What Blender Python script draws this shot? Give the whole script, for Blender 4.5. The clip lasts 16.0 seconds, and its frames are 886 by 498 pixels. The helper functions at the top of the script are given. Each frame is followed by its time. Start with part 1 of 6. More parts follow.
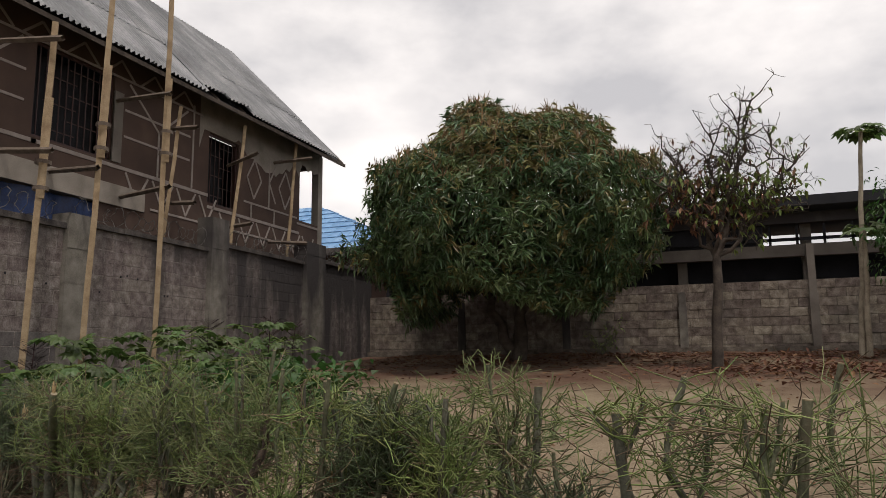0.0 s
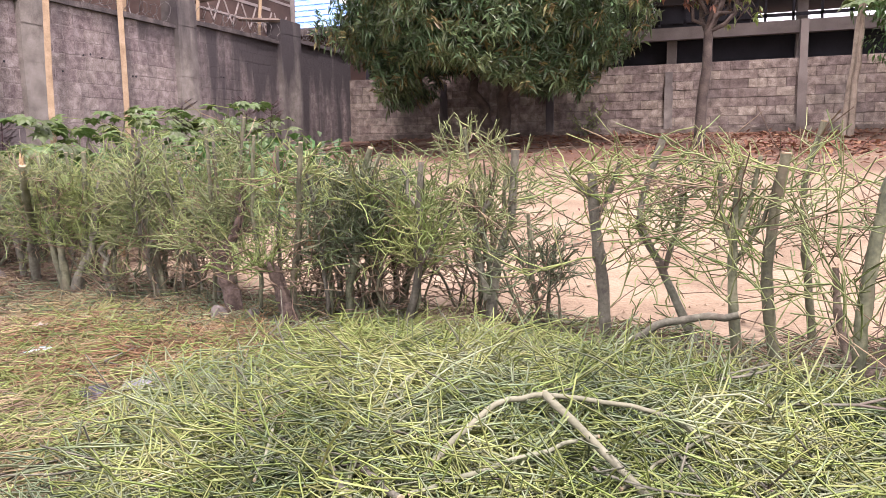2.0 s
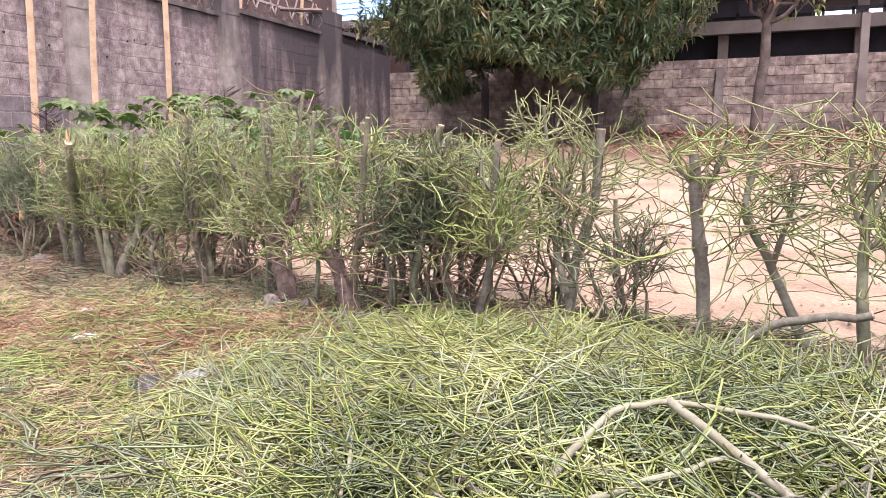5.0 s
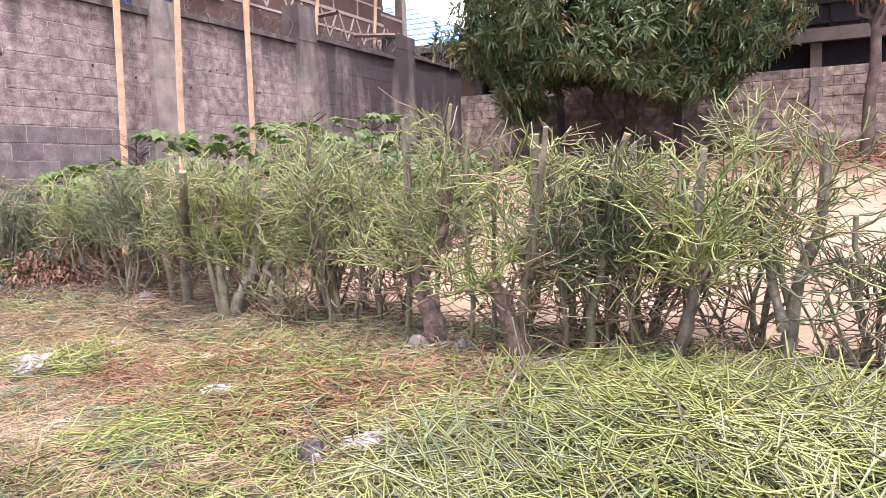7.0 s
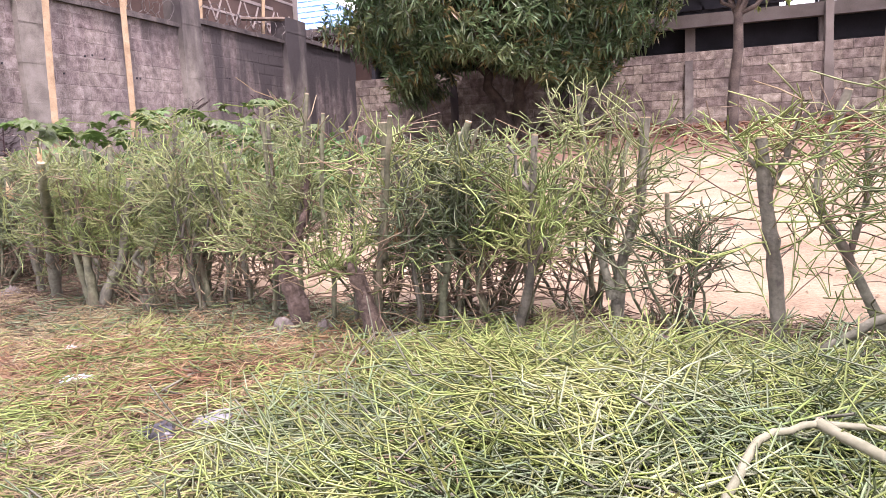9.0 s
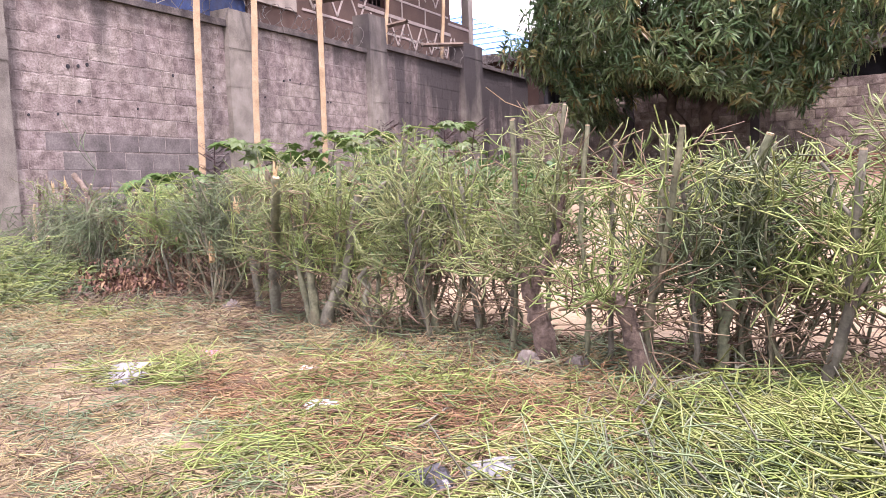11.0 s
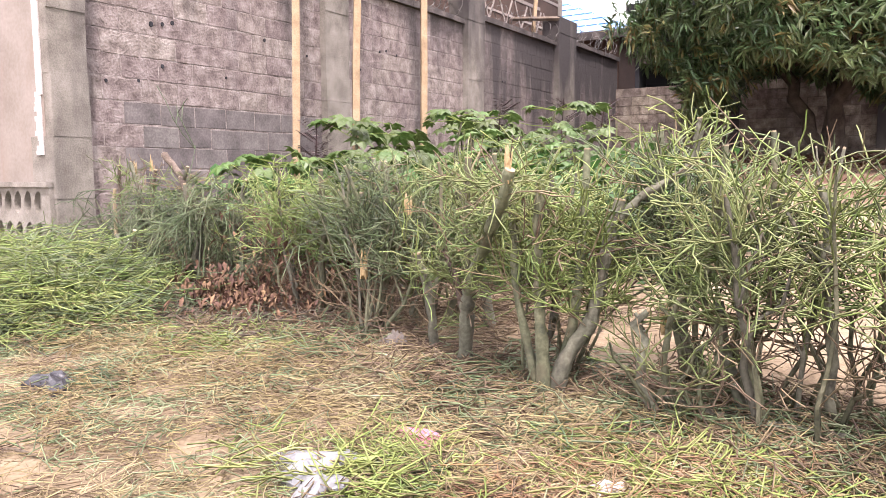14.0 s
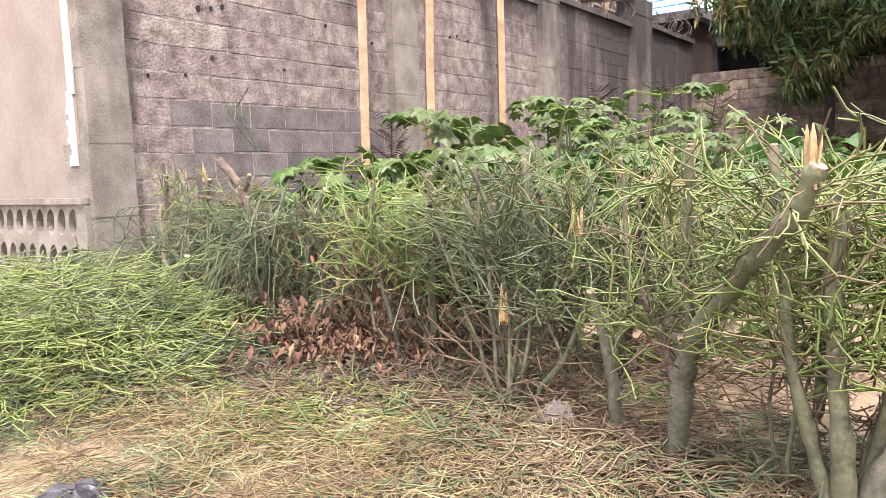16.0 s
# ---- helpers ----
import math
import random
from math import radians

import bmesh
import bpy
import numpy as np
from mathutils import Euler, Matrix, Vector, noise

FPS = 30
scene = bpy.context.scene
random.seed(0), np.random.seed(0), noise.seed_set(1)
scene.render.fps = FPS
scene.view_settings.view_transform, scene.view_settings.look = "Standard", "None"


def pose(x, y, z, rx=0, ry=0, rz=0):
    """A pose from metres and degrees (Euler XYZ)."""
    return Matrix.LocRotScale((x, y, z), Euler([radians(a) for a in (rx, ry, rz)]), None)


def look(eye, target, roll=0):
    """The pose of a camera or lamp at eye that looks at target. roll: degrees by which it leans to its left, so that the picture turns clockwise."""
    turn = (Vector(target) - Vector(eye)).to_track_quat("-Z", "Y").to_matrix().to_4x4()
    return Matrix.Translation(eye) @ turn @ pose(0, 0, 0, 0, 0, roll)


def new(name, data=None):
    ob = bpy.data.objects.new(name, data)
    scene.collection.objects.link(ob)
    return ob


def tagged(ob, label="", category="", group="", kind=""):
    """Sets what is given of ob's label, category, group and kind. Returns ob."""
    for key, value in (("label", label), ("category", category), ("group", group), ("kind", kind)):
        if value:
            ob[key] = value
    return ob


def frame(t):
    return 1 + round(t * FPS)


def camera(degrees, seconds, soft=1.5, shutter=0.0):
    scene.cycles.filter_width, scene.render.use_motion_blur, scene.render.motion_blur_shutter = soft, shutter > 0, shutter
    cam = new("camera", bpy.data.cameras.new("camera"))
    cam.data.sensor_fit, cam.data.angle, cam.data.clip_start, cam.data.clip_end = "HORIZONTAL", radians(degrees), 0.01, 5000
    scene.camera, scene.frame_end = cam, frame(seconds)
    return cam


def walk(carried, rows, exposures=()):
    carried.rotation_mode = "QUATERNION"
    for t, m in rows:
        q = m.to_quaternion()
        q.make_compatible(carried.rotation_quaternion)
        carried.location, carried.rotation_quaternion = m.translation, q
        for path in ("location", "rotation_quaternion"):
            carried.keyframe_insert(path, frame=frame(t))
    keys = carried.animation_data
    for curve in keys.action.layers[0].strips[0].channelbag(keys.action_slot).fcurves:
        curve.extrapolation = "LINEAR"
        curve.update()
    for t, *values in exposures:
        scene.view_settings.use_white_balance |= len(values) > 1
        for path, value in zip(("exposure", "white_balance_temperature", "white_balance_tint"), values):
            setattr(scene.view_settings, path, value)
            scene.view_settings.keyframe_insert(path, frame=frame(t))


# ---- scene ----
cam = camera(62.4, 16.0, 0.6)
PATH = [
    (0, (9.676, -4.693, 1.29), (8.986, -2.839, 1.586), -0.6),
    (0.5, (9.673, -4.634, 1.233), (9.009, -2.751, 1.359), -0.5),
    (1, (9.655, -4.584, 1.207), (8.981, -2.701, 1.184), -0.5),
    (1.5, (9.68, -4.566, 1.16), (9.006, -2.691, 0.984), -0.8),
    (2, (9.679, -4.562, 1.144), (9.021, -2.693, 0.868), -1.0),
    (2.5, (9.683, -4.557, 1.137), (9.046, -2.694, 0.786), -1.1),
    (3, (9.673, -4.54, 1.125), (9.041, -2.69, 0.703), -1.2),
    (3.5, (9.649, -4.51, 1.111), (9.002, -2.664, 0.696), -0.7),
    (3.7, (9.628, -4.494, 1.097), (8.971, -2.645, 0.71), -0.4),
    (5.8, (8.998, -4.246, 1.033), (8.241, -2.415, 0.762), -0.3),
    (6, (8.894, -4.231, 1.033), (8.134, -2.404, 0.744), -0.1),
    (6.5, (8.68, -4.105, 1.054), (7.762, -2.347, 0.799), -1.3),
    (7, (8.562, -4.019, 1.003), (7.691, -2.23, 0.795), -1.9),
    (7.5, (8.642, -4.053, 1.015), (7.778, -2.262, 0.806), -2.2),
    (8, (8.835, -4.098, 1.006), (8.104, -2.255, 0.744), -3.0),
    (8.2, (8.896, -4.099, 1.01), (8.269, -2.217, 0.757), -2.9),
    (10.3, (8.621, -4.096, 0.996), (7.777, -2.305, 0.716), -0.6),
    (10.5, (8.523, -4.079, 0.993), (7.583, -2.333, 0.735), -0.1),
    (11, (8.218, -3.952, 0.98), (7.215, -2.231, 0.807), -1.9),
    (11.5, (7.915, -3.838, 0.978), (6.898, -2.124, 0.801), -0.5),
    (12, (7.593, -3.707, 0.99), (6.637, -1.959, 0.809), -0.3),
    (12.5, (7.303, -3.551, 0.983), (6.295, -1.835, 0.784), -0.6),
    (13, (7.015, -3.424, 1.016), (6.012, -1.709, 0.79), 0.4),
    (13.5, (6.734, -3.365, 1.05), (5.778, -1.62, 0.845), 0.3),
    (14, (6.478, -3.264, 1.057), (5.405, -1.589, 0.846), -0.3),
    (14.5, (6.196, -3.087, 1.054), (5.063, -1.451, 0.864), -1.8),
    (15, (5.902, -2.903, 1.048), (4.828, -1.228, 0.843), 0.0),
    (15.5, (5.634, -2.721, 1.07), (4.539, -1.066, 0.823), -0.8),
    (16, (5.381, -2.535, 1.083), (4.215, -0.925, 0.871), -2.1),
]
EXPOSURES = [(0, -1.45, 6550, 14), (0.5, -1.1, 6900, 19), (1.0, -0.50, 6900, 25), (1.5, 0.14, 6550, 30), (2.0, 0.58, 6300, 34), (3.0, 0.74, 6200, 37), (8.2, 0.84, 6170, 38), (11, 0.87, 6170, 36), (12.5, 0.90, 6280, 31), (14, 0.92, 6380, 27), (16, 0.91, 6480, 24)]
walk(cam, [(t, look(eye, target, roll)) for t, eye, target, roll in PATH], EXPOSURES)

# ---- sky and sun: hazy, mostly cloudy daylight ----
world = bpy.data.worlds.new("sky")
scene.world = world
world.use_nodes = True
wn, wl = world.node_tree.nodes, world.node_tree.links
wn.clear()
w_out = wn.new("ShaderNodeOutputWorld")
w_sky = wn.new("ShaderNodeTexSky")
w_sky.sky_type = "NISHITA"
w_sky.sun_disc = False
w_sky.sun_elevation = radians(64)
w_sky.sun_rotation = radians(125)
w_sky.dust_density = 3.0
w_bg = wn.new("ShaderNodeBackground")
w_bg.inputs["Strength"].default_value = 0.15
w_cl = wn.new("ShaderNodeBackground")
w_cl.inputs["Color"].default_value = (1.0, 0.975, 0.935, 1)
w_cl.inputs["Strength"].default_value = 2.9
w_co = wn.new("ShaderNodeTexCoord")
w_map = wn.new("ShaderNodeMapping")
w_map.inputs["Scale"].default_value = (1.0, 1.0, 1.9)
w_map.inputs["Location"].default_value = (0.35, 0.1, 0.2)
w_no = wn.new("ShaderNodeTexNoise")
w_no.inputs["Scale"].default_value = 2.5
w_no.inputs["Detail"].default_value = 7
w_no.inputs["Roughness"].default_value = 0.52
w_rp = wn.new("ShaderNodeValToRGB")
w_rp.color_ramp.elements[0].position = 0.40
w_rp.color_ramp.elements[0].color = (0.52, 0.52, 0.52, 1)
w_rp.color_ramp.elements[1].position = 0.60
w_mix = wn.new("ShaderNodeMixShader")
wl.new(w_co.outputs["Generated"], w_map.inputs["Vector"])
wl.new(w_map.outputs["Vector"], w_no.inputs["Vector"])
wl.new(w_no.outputs["Fac"], w_rp.inputs["Fac"])
wl.new(w_rp.outputs["Color"], w_mix.inputs["Fac"])
wl.new(w_sky.outputs["Color"], w_bg.inputs["Color"])
wl.new(w_bg.outputs["Background"], w_mix.inputs[1])
wl.new(w_cl.outputs["Background"], w_mix.inputs[2])
wl.new(w_mix.outputs["Shader"], w_out.inputs["Surface"])

sun = new("sun", bpy.data.lights.new("sun", "SUN"))
sun.data.energy = 5.0
sun.data.angle = radians(2.5)
sun.data.color = (1.0, 0.95, 0.86)
sun.matrix_world = look((7.6, -2.6, 18), (2, 4, 0))


# ---- materials ----
def material(name, colors, rough=0.85, scale=6.0, fine=60.0, bump=0.3, island=0.0, obj=0.0, metal=0.0, streak=None, trans=0.0, dist=0.01, dim=0.52):
    """Two scales of noise between the colours; island or obj: how much single pieces vary in lightness;
    streak: (colour, stretch, low, high) dark runs that hang down; trans: share of light let through thin leaves;
    dim: one factor on all the colours."""
    m = bpy.data.materials.new(name)
    m.use_nodes = True
    n, l = m.node_tree.nodes, m.node_tree.links
    b = n["Principled BSDF"]
    b.inputs["Roughness"].default_value = rough
    b.inputs["Metallic"].default_value = metal
    big = n.new("ShaderNodeTexNoise")
    big.inputs["Scale"].default_value = scale
    big.inputs["Detail"].default_value = 6
    small = n.new("ShaderNodeTexNoise")
    small.inputs["Scale"].default_value = fine
    small.inputs["Detail"].default_value = 4
    geo = n.new("ShaderNodeNewGeometry")
    l.new(geo.outputs["Position"], big.inputs["Vector"])
    l.new(geo.outputs["Position"], small.inputs["Vector"])
    mix = n.new("ShaderNodeMath")
    mix.operation = "MULTIPLY_ADD"
    mix.inputs[1].default_value = 0.35
    l.new(small.outputs["Fac"], mix.inputs[0])
    sc = n.new("ShaderNodeMath")
    sc.operation = "MULTIPLY"
    sc.inputs[1].default_value = 0.65
    l.new(big.outputs["Fac"], sc.inputs[0])
    l.new(sc.outputs[0], mix.inputs[2])
    ramp = n.new("ShaderNodeValToRGB")
    els = ramp.color_ramp.elements
    while len(els) < len(colors):
        els.new(0.5)
    for i, c in enumerate(colors):
        els[i].position = 0.34 + 0.32 * i / max(1, len(colors) - 1)
        els[i].color = (*[v * dim for v in c], 1)
    l.new(mix.outputs[0], ramp.inputs["Fac"])
    out = ramp.outputs["Color"]
    if island or obj:
        hsv = n.new("ShaderNodeHueSaturation")
        mr = n.new("ShaderNodeMapRange")
        amount = island or obj
        mr.inputs["To Min"].default_value = 1 - amount
        mr.inputs["To Max"].default_value = 1 + amount
        if island:
            l.new(geo.outputs["Random Per Island"], mr.inputs["Value"])
        else:
            oi = n.new("ShaderNodeObjectInfo")
            l.new(oi.outputs["Random"], mr.inputs["Value"])
        l.new(mr.outputs["Result"], hsv.inputs["Value"])
        mr2 = n.new("ShaderNodeMapRange")
        mr2.inputs["From Min"].default_value, mr2.inputs["From Max"].default_value = 1 - amount, 1 + amount
        mr2.inputs["To Min"].default_value, mr2.inputs["To Max"].default_value = 0.475, 0.515
        l.new(mr.outputs["Result"], mr2.inputs["Value"])
        l.new(mr2.outputs["Result"], hsv.inputs["Hue"])
        l.new(out, hsv.inputs["Color"])
        out = hsv.outputs["Color"]
    if streak:
        sm = n.new("ShaderNodeMapping")
        sm.inputs["Scale"].default_value = streak[1]
        l.new(geo.outputs["Position"], sm.inputs["Vector"])
        sn = n.new("ShaderNodeTexNoise")
        sn.inputs["Scale"].default_value = 1.0
        sn.inputs["Detail"].default_value = 5
        l.new(sm.outputs["Vector"], sn.inputs["Vector"])
        sr = n.new("ShaderNodeMapRange")
        sr.inputs["From Min"].default_value, sr.inputs["From Max"].default_value = streak[2], streak[3]
        fac = sn.outputs["Fac"]
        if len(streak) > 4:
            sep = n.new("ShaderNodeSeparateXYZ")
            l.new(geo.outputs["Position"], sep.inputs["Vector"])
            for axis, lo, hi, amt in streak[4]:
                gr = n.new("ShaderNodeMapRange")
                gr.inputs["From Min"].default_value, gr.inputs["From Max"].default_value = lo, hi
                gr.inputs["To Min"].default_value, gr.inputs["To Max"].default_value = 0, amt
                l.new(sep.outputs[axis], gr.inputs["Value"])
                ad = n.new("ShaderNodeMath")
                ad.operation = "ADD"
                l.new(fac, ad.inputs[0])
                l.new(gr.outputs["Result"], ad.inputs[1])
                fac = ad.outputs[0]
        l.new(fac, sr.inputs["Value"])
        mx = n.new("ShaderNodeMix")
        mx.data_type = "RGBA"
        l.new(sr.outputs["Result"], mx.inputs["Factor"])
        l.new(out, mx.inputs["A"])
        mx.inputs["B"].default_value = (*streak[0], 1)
        out = mx.outputs["Result"]
    l.new(out, b.inputs["Base Color"])
    if bump:
        bp = n.new("ShaderNodeBump")
        bp.inputs["Strength"].default_value = bump
        bp.inputs["Distance"].default_value = dist
        l.new(mix.outputs[0], bp.inputs["Height"])
        l.new(bp.outputs["Normal"], b.inputs["Normal"])
    if trans:
        tr = n.new("ShaderNodeBsdfTranslucent")
        l.new(out, tr.inputs["Color"])
        ms = n.new("ShaderNodeMixShader")
        ms.inputs["Fac"].default_value = trans
        l.new(b.outputs["BSDF"], ms.inputs[1])
        l.new(tr.outputs["BSDF"], ms.inputs[2])
        l.new(ms.outputs["Shader"], n["Material Output"].inputs["Surface"])
    return m


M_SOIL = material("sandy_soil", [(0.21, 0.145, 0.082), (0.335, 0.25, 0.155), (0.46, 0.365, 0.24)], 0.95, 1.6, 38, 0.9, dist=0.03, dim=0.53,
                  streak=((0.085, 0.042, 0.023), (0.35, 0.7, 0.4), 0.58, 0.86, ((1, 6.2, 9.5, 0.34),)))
MOULD = ((0.035, 0.03, 0.03), (1.0, 1.9, 0.34), 0.60, 0.84, ((1, 5.5, 10.0, 0.25), (2, 2.2, 3.5, 0.17)))
M_BLOCK = material("pinkish_block", [(0.21, 0.162, 0.145), (0.47, 0.39, 0.352), (0.78, 0.69, 0.64)], 0.95, 7.0, 45, 1.0, obj=0.11, streak=MOULD, dist=0.03, dim=0.34)
M_BLOCKJ = material("pinkish_block_joined", [(0.21, 0.162, 0.145), (0.47, 0.39, 0.352), (0.78, 0.69, 0.64)], 0.95, 7.0, 45, 1.0, island=0.11, streak=MOULD, dist=0.03, dim=0.34)
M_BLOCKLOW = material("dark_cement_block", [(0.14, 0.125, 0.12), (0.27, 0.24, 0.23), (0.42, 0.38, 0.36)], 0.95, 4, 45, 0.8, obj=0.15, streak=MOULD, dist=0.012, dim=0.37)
M_MORTAR = material("mortar", [(0.22, 0.175, 0.155), (0.50, 0.42, 0.385), (0.84, 0.75, 0.70)], 0.95, 9, 50, 1.0, streak=MOULD, dist=0.03, dim=0.36)
M_PILLAR = material("grey_concrete", [(0.19, 0.17, 0.14), (0.31, 0.282, 0.24), (0.43, 0.395, 0.345)], 0.95, 5, 70, 1.0, streak=MOULD, dist=0.02, dim=0.52)
BACKM = ((0.05, 0.045, 0.04), (0.8, 1.0, 0.7), 0.50, 0.80)
M_BACK = material("weathered_grey_block", [(0.10, 0.076, 0.058), (0.25, 0.205, 0.165), (0.44, 0.385, 0.325)], 0.95, 6, 40, 1.0, obj=0.32, streak=BACKM, dist=0.03, dim=0.6)
M_BACKMORT = material("weathered_mortar", [(0.10, 0.08, 0.062), (0.21, 0.175, 0.14), (0.34, 0.29, 0.24)], 0.95, 6, 40, 1.0, streak=BACKM, dist=0.03)
M_COPE = material("stained_coping", [(0.035, 0.03, 0.03), (0.10, 0.085, 0.08), (0.22, 0.19, 0.17)], 0.95, 4, 50, 0.8)
M_PLASTER = material("brown_plaster", [(0.075, 0.045, 0.034), (0.105, 0.064, 0.048), (0.14, 0.088, 0.066)], 0.95, 1.5, 80, 0.4, dim=0.62)
M_PATCH = material("bare_cement_patch", [(0.2, 0.175, 0.15), (0.29, 0.25, 0.215), (0.36, 0.32, 0.28)], 0.95, 2.5, 60, 0.6, dim=0.45)
M_CEMENT = material("pale_cement", [(0.24, 0.21, 0.175), (0.34, 0.30, 0.255), (0.42, 0.375, 0.325)], 0.95, 2.5, 60, 0.6, dim=0.65)
M_LINE = material("pale_mortar_line", [(0.36, 0.3, 0.27), (0.48, 0.42, 0.38)], 0.9, 8, 60, 0.3, dim=0.62)
M_IRON = material("corrugated_iron", [(0.06, 0.062, 0.066), (0.11, 0.113, 0.118), (0.18, 0.18, 0.182)], 0.5, 1.2, 20, 0.15, obj=0.22, metal=0.3, dim=1.3)
M_BLUEROOF = material("blue_roof_sheet", [(0.10, 0.22, 0.42), (0.16, 0.31, 0.55), (0.24, 0.40, 0.62)], 0.45, 2, 20, 0.15, obj=0.08, dim=1)
M_WOOD = material("raw_scaffold_wood", [(0.30, 0.2, 0.11), (0.43, 0.31, 0.18), (0.54, 0.41, 0.26)], 0.8, 6, 60, 0.3, dim=0.6)
M_WOODOLD = material("weathered_wood", [(0.11, 0.08, 0.06), (0.2, 0.15, 0.115), (0.29, 0.23, 0.18)], 0.9, 6, 60, 0.4)
# Near-black that stands in for shade inside the house, shed and wall holes.
M_DARK = material("near_black_shade", [(0.008, 0.008, 0.011), (0.018, 0.018, 0.022)], 0.95, 3, 30, 0.0, dim=1)
M_TARP = material("blue_tarpaulin", [(0.012, 0.03, 0.11), (0.02, 0.055, 0.19), (0.03, 0.085, 0.27)], 0.5, 5, 30, 0.6, dist=0.03, dim=0.5)
M_GRILLE = material("rusty_red_grille", [(0.05, 0.018, 0.014), (0.09, 0.03, 0.024)], 0.6, 10, 60, 0.1)
M_STEEL = material("galvanised_wire", [(0.1, 0.095, 0.09), (0.2, 0.19, 0.18)], 0.5, 10, 60, 0.1, metal=0.7, dim=1)
M_GATE = material("beige_plaster", [(0.35, 0.29, 0.24), (0.44, 0.375, 0.32), (0.52, 0.45, 0.395)], 0.75, 2.4, 30, 0.3, streak=((0.16, 0.115, 0.085), (4.0, 4.0, 0.9), 0.52, 0.85), dim=0.42)
M_WHITE = material("white_paint_and_highlight", [(0.5, 0.46, 0.43), (0.78, 0.75, 0.72)], 0.7, 9, 60, 0.3, dim=0.58)
M_BARK = material("mango_bark", [(0.035, 0.026, 0.02), (0.075, 0.058, 0.045), (0.12, 0.095, 0.075)], 0.95, 6, 50, 0.9, dim=0.75)
M_PAPBARK = material("papaya_bark", [(0.2, 0.165, 0.12), (0.33, 0.28, 0.21), (0.42, 0.37, 0.28)], 0.9, 5, 50, 0.5, dim=0.85)
M_MANGO = material("mango_leaf", [(0.02, 0.043, 0.018), (0.042, 0.074, 0.030), (0.095, 0.122, 0.05)], 0.38, 1.0, 14, 0.0, island=0.5, trans=0.30, dim=1.7)
M_MANGONEW = material("mango_young_leaf", [(0.10, 0.07, 0.022), (0.13, 0.115, 0.04), (0.085, 0.12, 0.035)], 0.5, 2, 14, 0.0, island=0.3, trans=0.25, dim=1.3)
M_FLOWER = material("mango_panicle", [(0.15, 0.095, 0.045), (0.27, 0.185, 0.09)], 0.9, 4, 30, 0.0, island=0.3, dim=1)
M_BROWNLEAF = material("dry_brown_leaf", [(0.10, 0.04, 0.02), (0.19, 0.085, 0.042), (0.28, 0.15, 0.085)], 0.8, 2, 30, 0.0, island=0.35, trans=0.15, dim=0.7)
M_WITHER = material("withered_leaf", [(0.085, 0.042, 0.022), (0.15, 0.08, 0.042), (0.25, 0.15, 0.085)], 0.85, 3, 30, 0.0, island=0.45, dim=0.62)
M_LIMELEAF = material("lime_leaf", [(0.10, 0.16, 0.03), (0.17, 0.24, 0.05), (0.24, 0.30, 0.08)], 0.5, 2, 20, 0.0, island=0.25, trans=0.3, dim=0.8)
M_BROAD = material("broad_leaf", [(0.08, 0.155, 0.035), (0.14, 0.24, 0.06), (0.21, 0.32, 0.10)], 0.5, 3, 30, 0.15, obj=0.35, trans=0.3, dim=0.46)
M_VINE = material("vine_leaf", [(0.035, 0.10, 0.02), (0.06, 0.155, 0.032), (0.10, 0.21, 0.05)], 0.5, 3, 30, 0.0, island=0.3, trans=0.3, dim=0.6)
M_RED = material("dark_red_leaf", [(0.022, 0.012, 0.014), (0.05, 0.022, 0.024)], 0.5, 3, 30, 0.0, island=0.3, trans=0.15, dim=1)
M_STEM = material("grey_green_stem", [(0.085, 0.08, 0.058), (0.18, 0.182, 0.125), (0.31, 0.30, 0.225)], 0.85, 9, 60, 1.0, obj=0.22, streak=((0.075, 0.055, 0.04), (7.0, 7.0, 4.0), 0.54, 0.72), dim=0.5)
M_STEMG = material("green_stem", [(0.085, 0.095, 0.055), (0.185, 0.2, 0.11), (0.33, 0.335, 0.20)], 0.8, 9, 60, 0.8, obj=0.2, streak=((0.075, 0.06, 0.035), (8.0, 8.0, 5.0), 0.56, 0.72), dim=0.43)
M_STEMB = material("brown_old_stem", [(0.06, 0.042, 0.032), (0.165, 0.125, 0.092), (0.31, 0.25, 0.20)], 0.95, 10, 60, 1.0, obj=0.2, dist=0.02)
M_TWIG = material("green_pencil_twig", [(0.07, 0.105, 0.032), (0.16, 0.205, 0.066), (0.33, 0.36, 0.15)], 0.6, 3, 30, 0.0, island=0.42, dim=0.66)
M_TWIGDRY = material("dry_twig", [(0.17, 0.115, 0.065), (0.30, 0.22, 0.13), (0.42, 0.33, 0.21)], 0.85, 4, 30, 0.0, island=0.4, dim=0.45)
# Darker copy of the twig green, with shade put into its colour.
M_TWIGD = material("shaded_twig", [(0.06, 0.10, 0.042), (0.125, 0.175, 0.075), (0.25, 0.29, 0.14)], 0.6, 3, 30, 0.0, island=0.45, dim=0.5)
M_TWIGL = material("lime_twig", [(0.085, 0.135, 0.032), (0.19, 0.26, 0.066), (0.36, 0.41, 0.14)], 0.6, 3, 30, 0.0, island=0.42, dim=0.66)
M_RUST = material("rusty_straw", [(0.24, 0.13, 0.06), (0.37, 0.22, 0.11), (0.48, 0.33, 0.18)], 0.85, 2, 20, 0.0, island=0.4, dim=0.5)
M_PALE = material("pale_branch", [(0.20, 0.22, 0.13), (0.32, 0.34, 0.21), (0.45, 0.46, 0.31)], 0.75, 5, 40, 0.5, obj=0.12, dim=0.42)
M_CLIP = material("fresh_clipping", [(0.10, 0.155, 0.035), (0.25, 0.32, 0.07), (0.47, 0.52, 0.18)], 0.55, 2.0, 20, 0.0, island=0.40, dim=0.52)
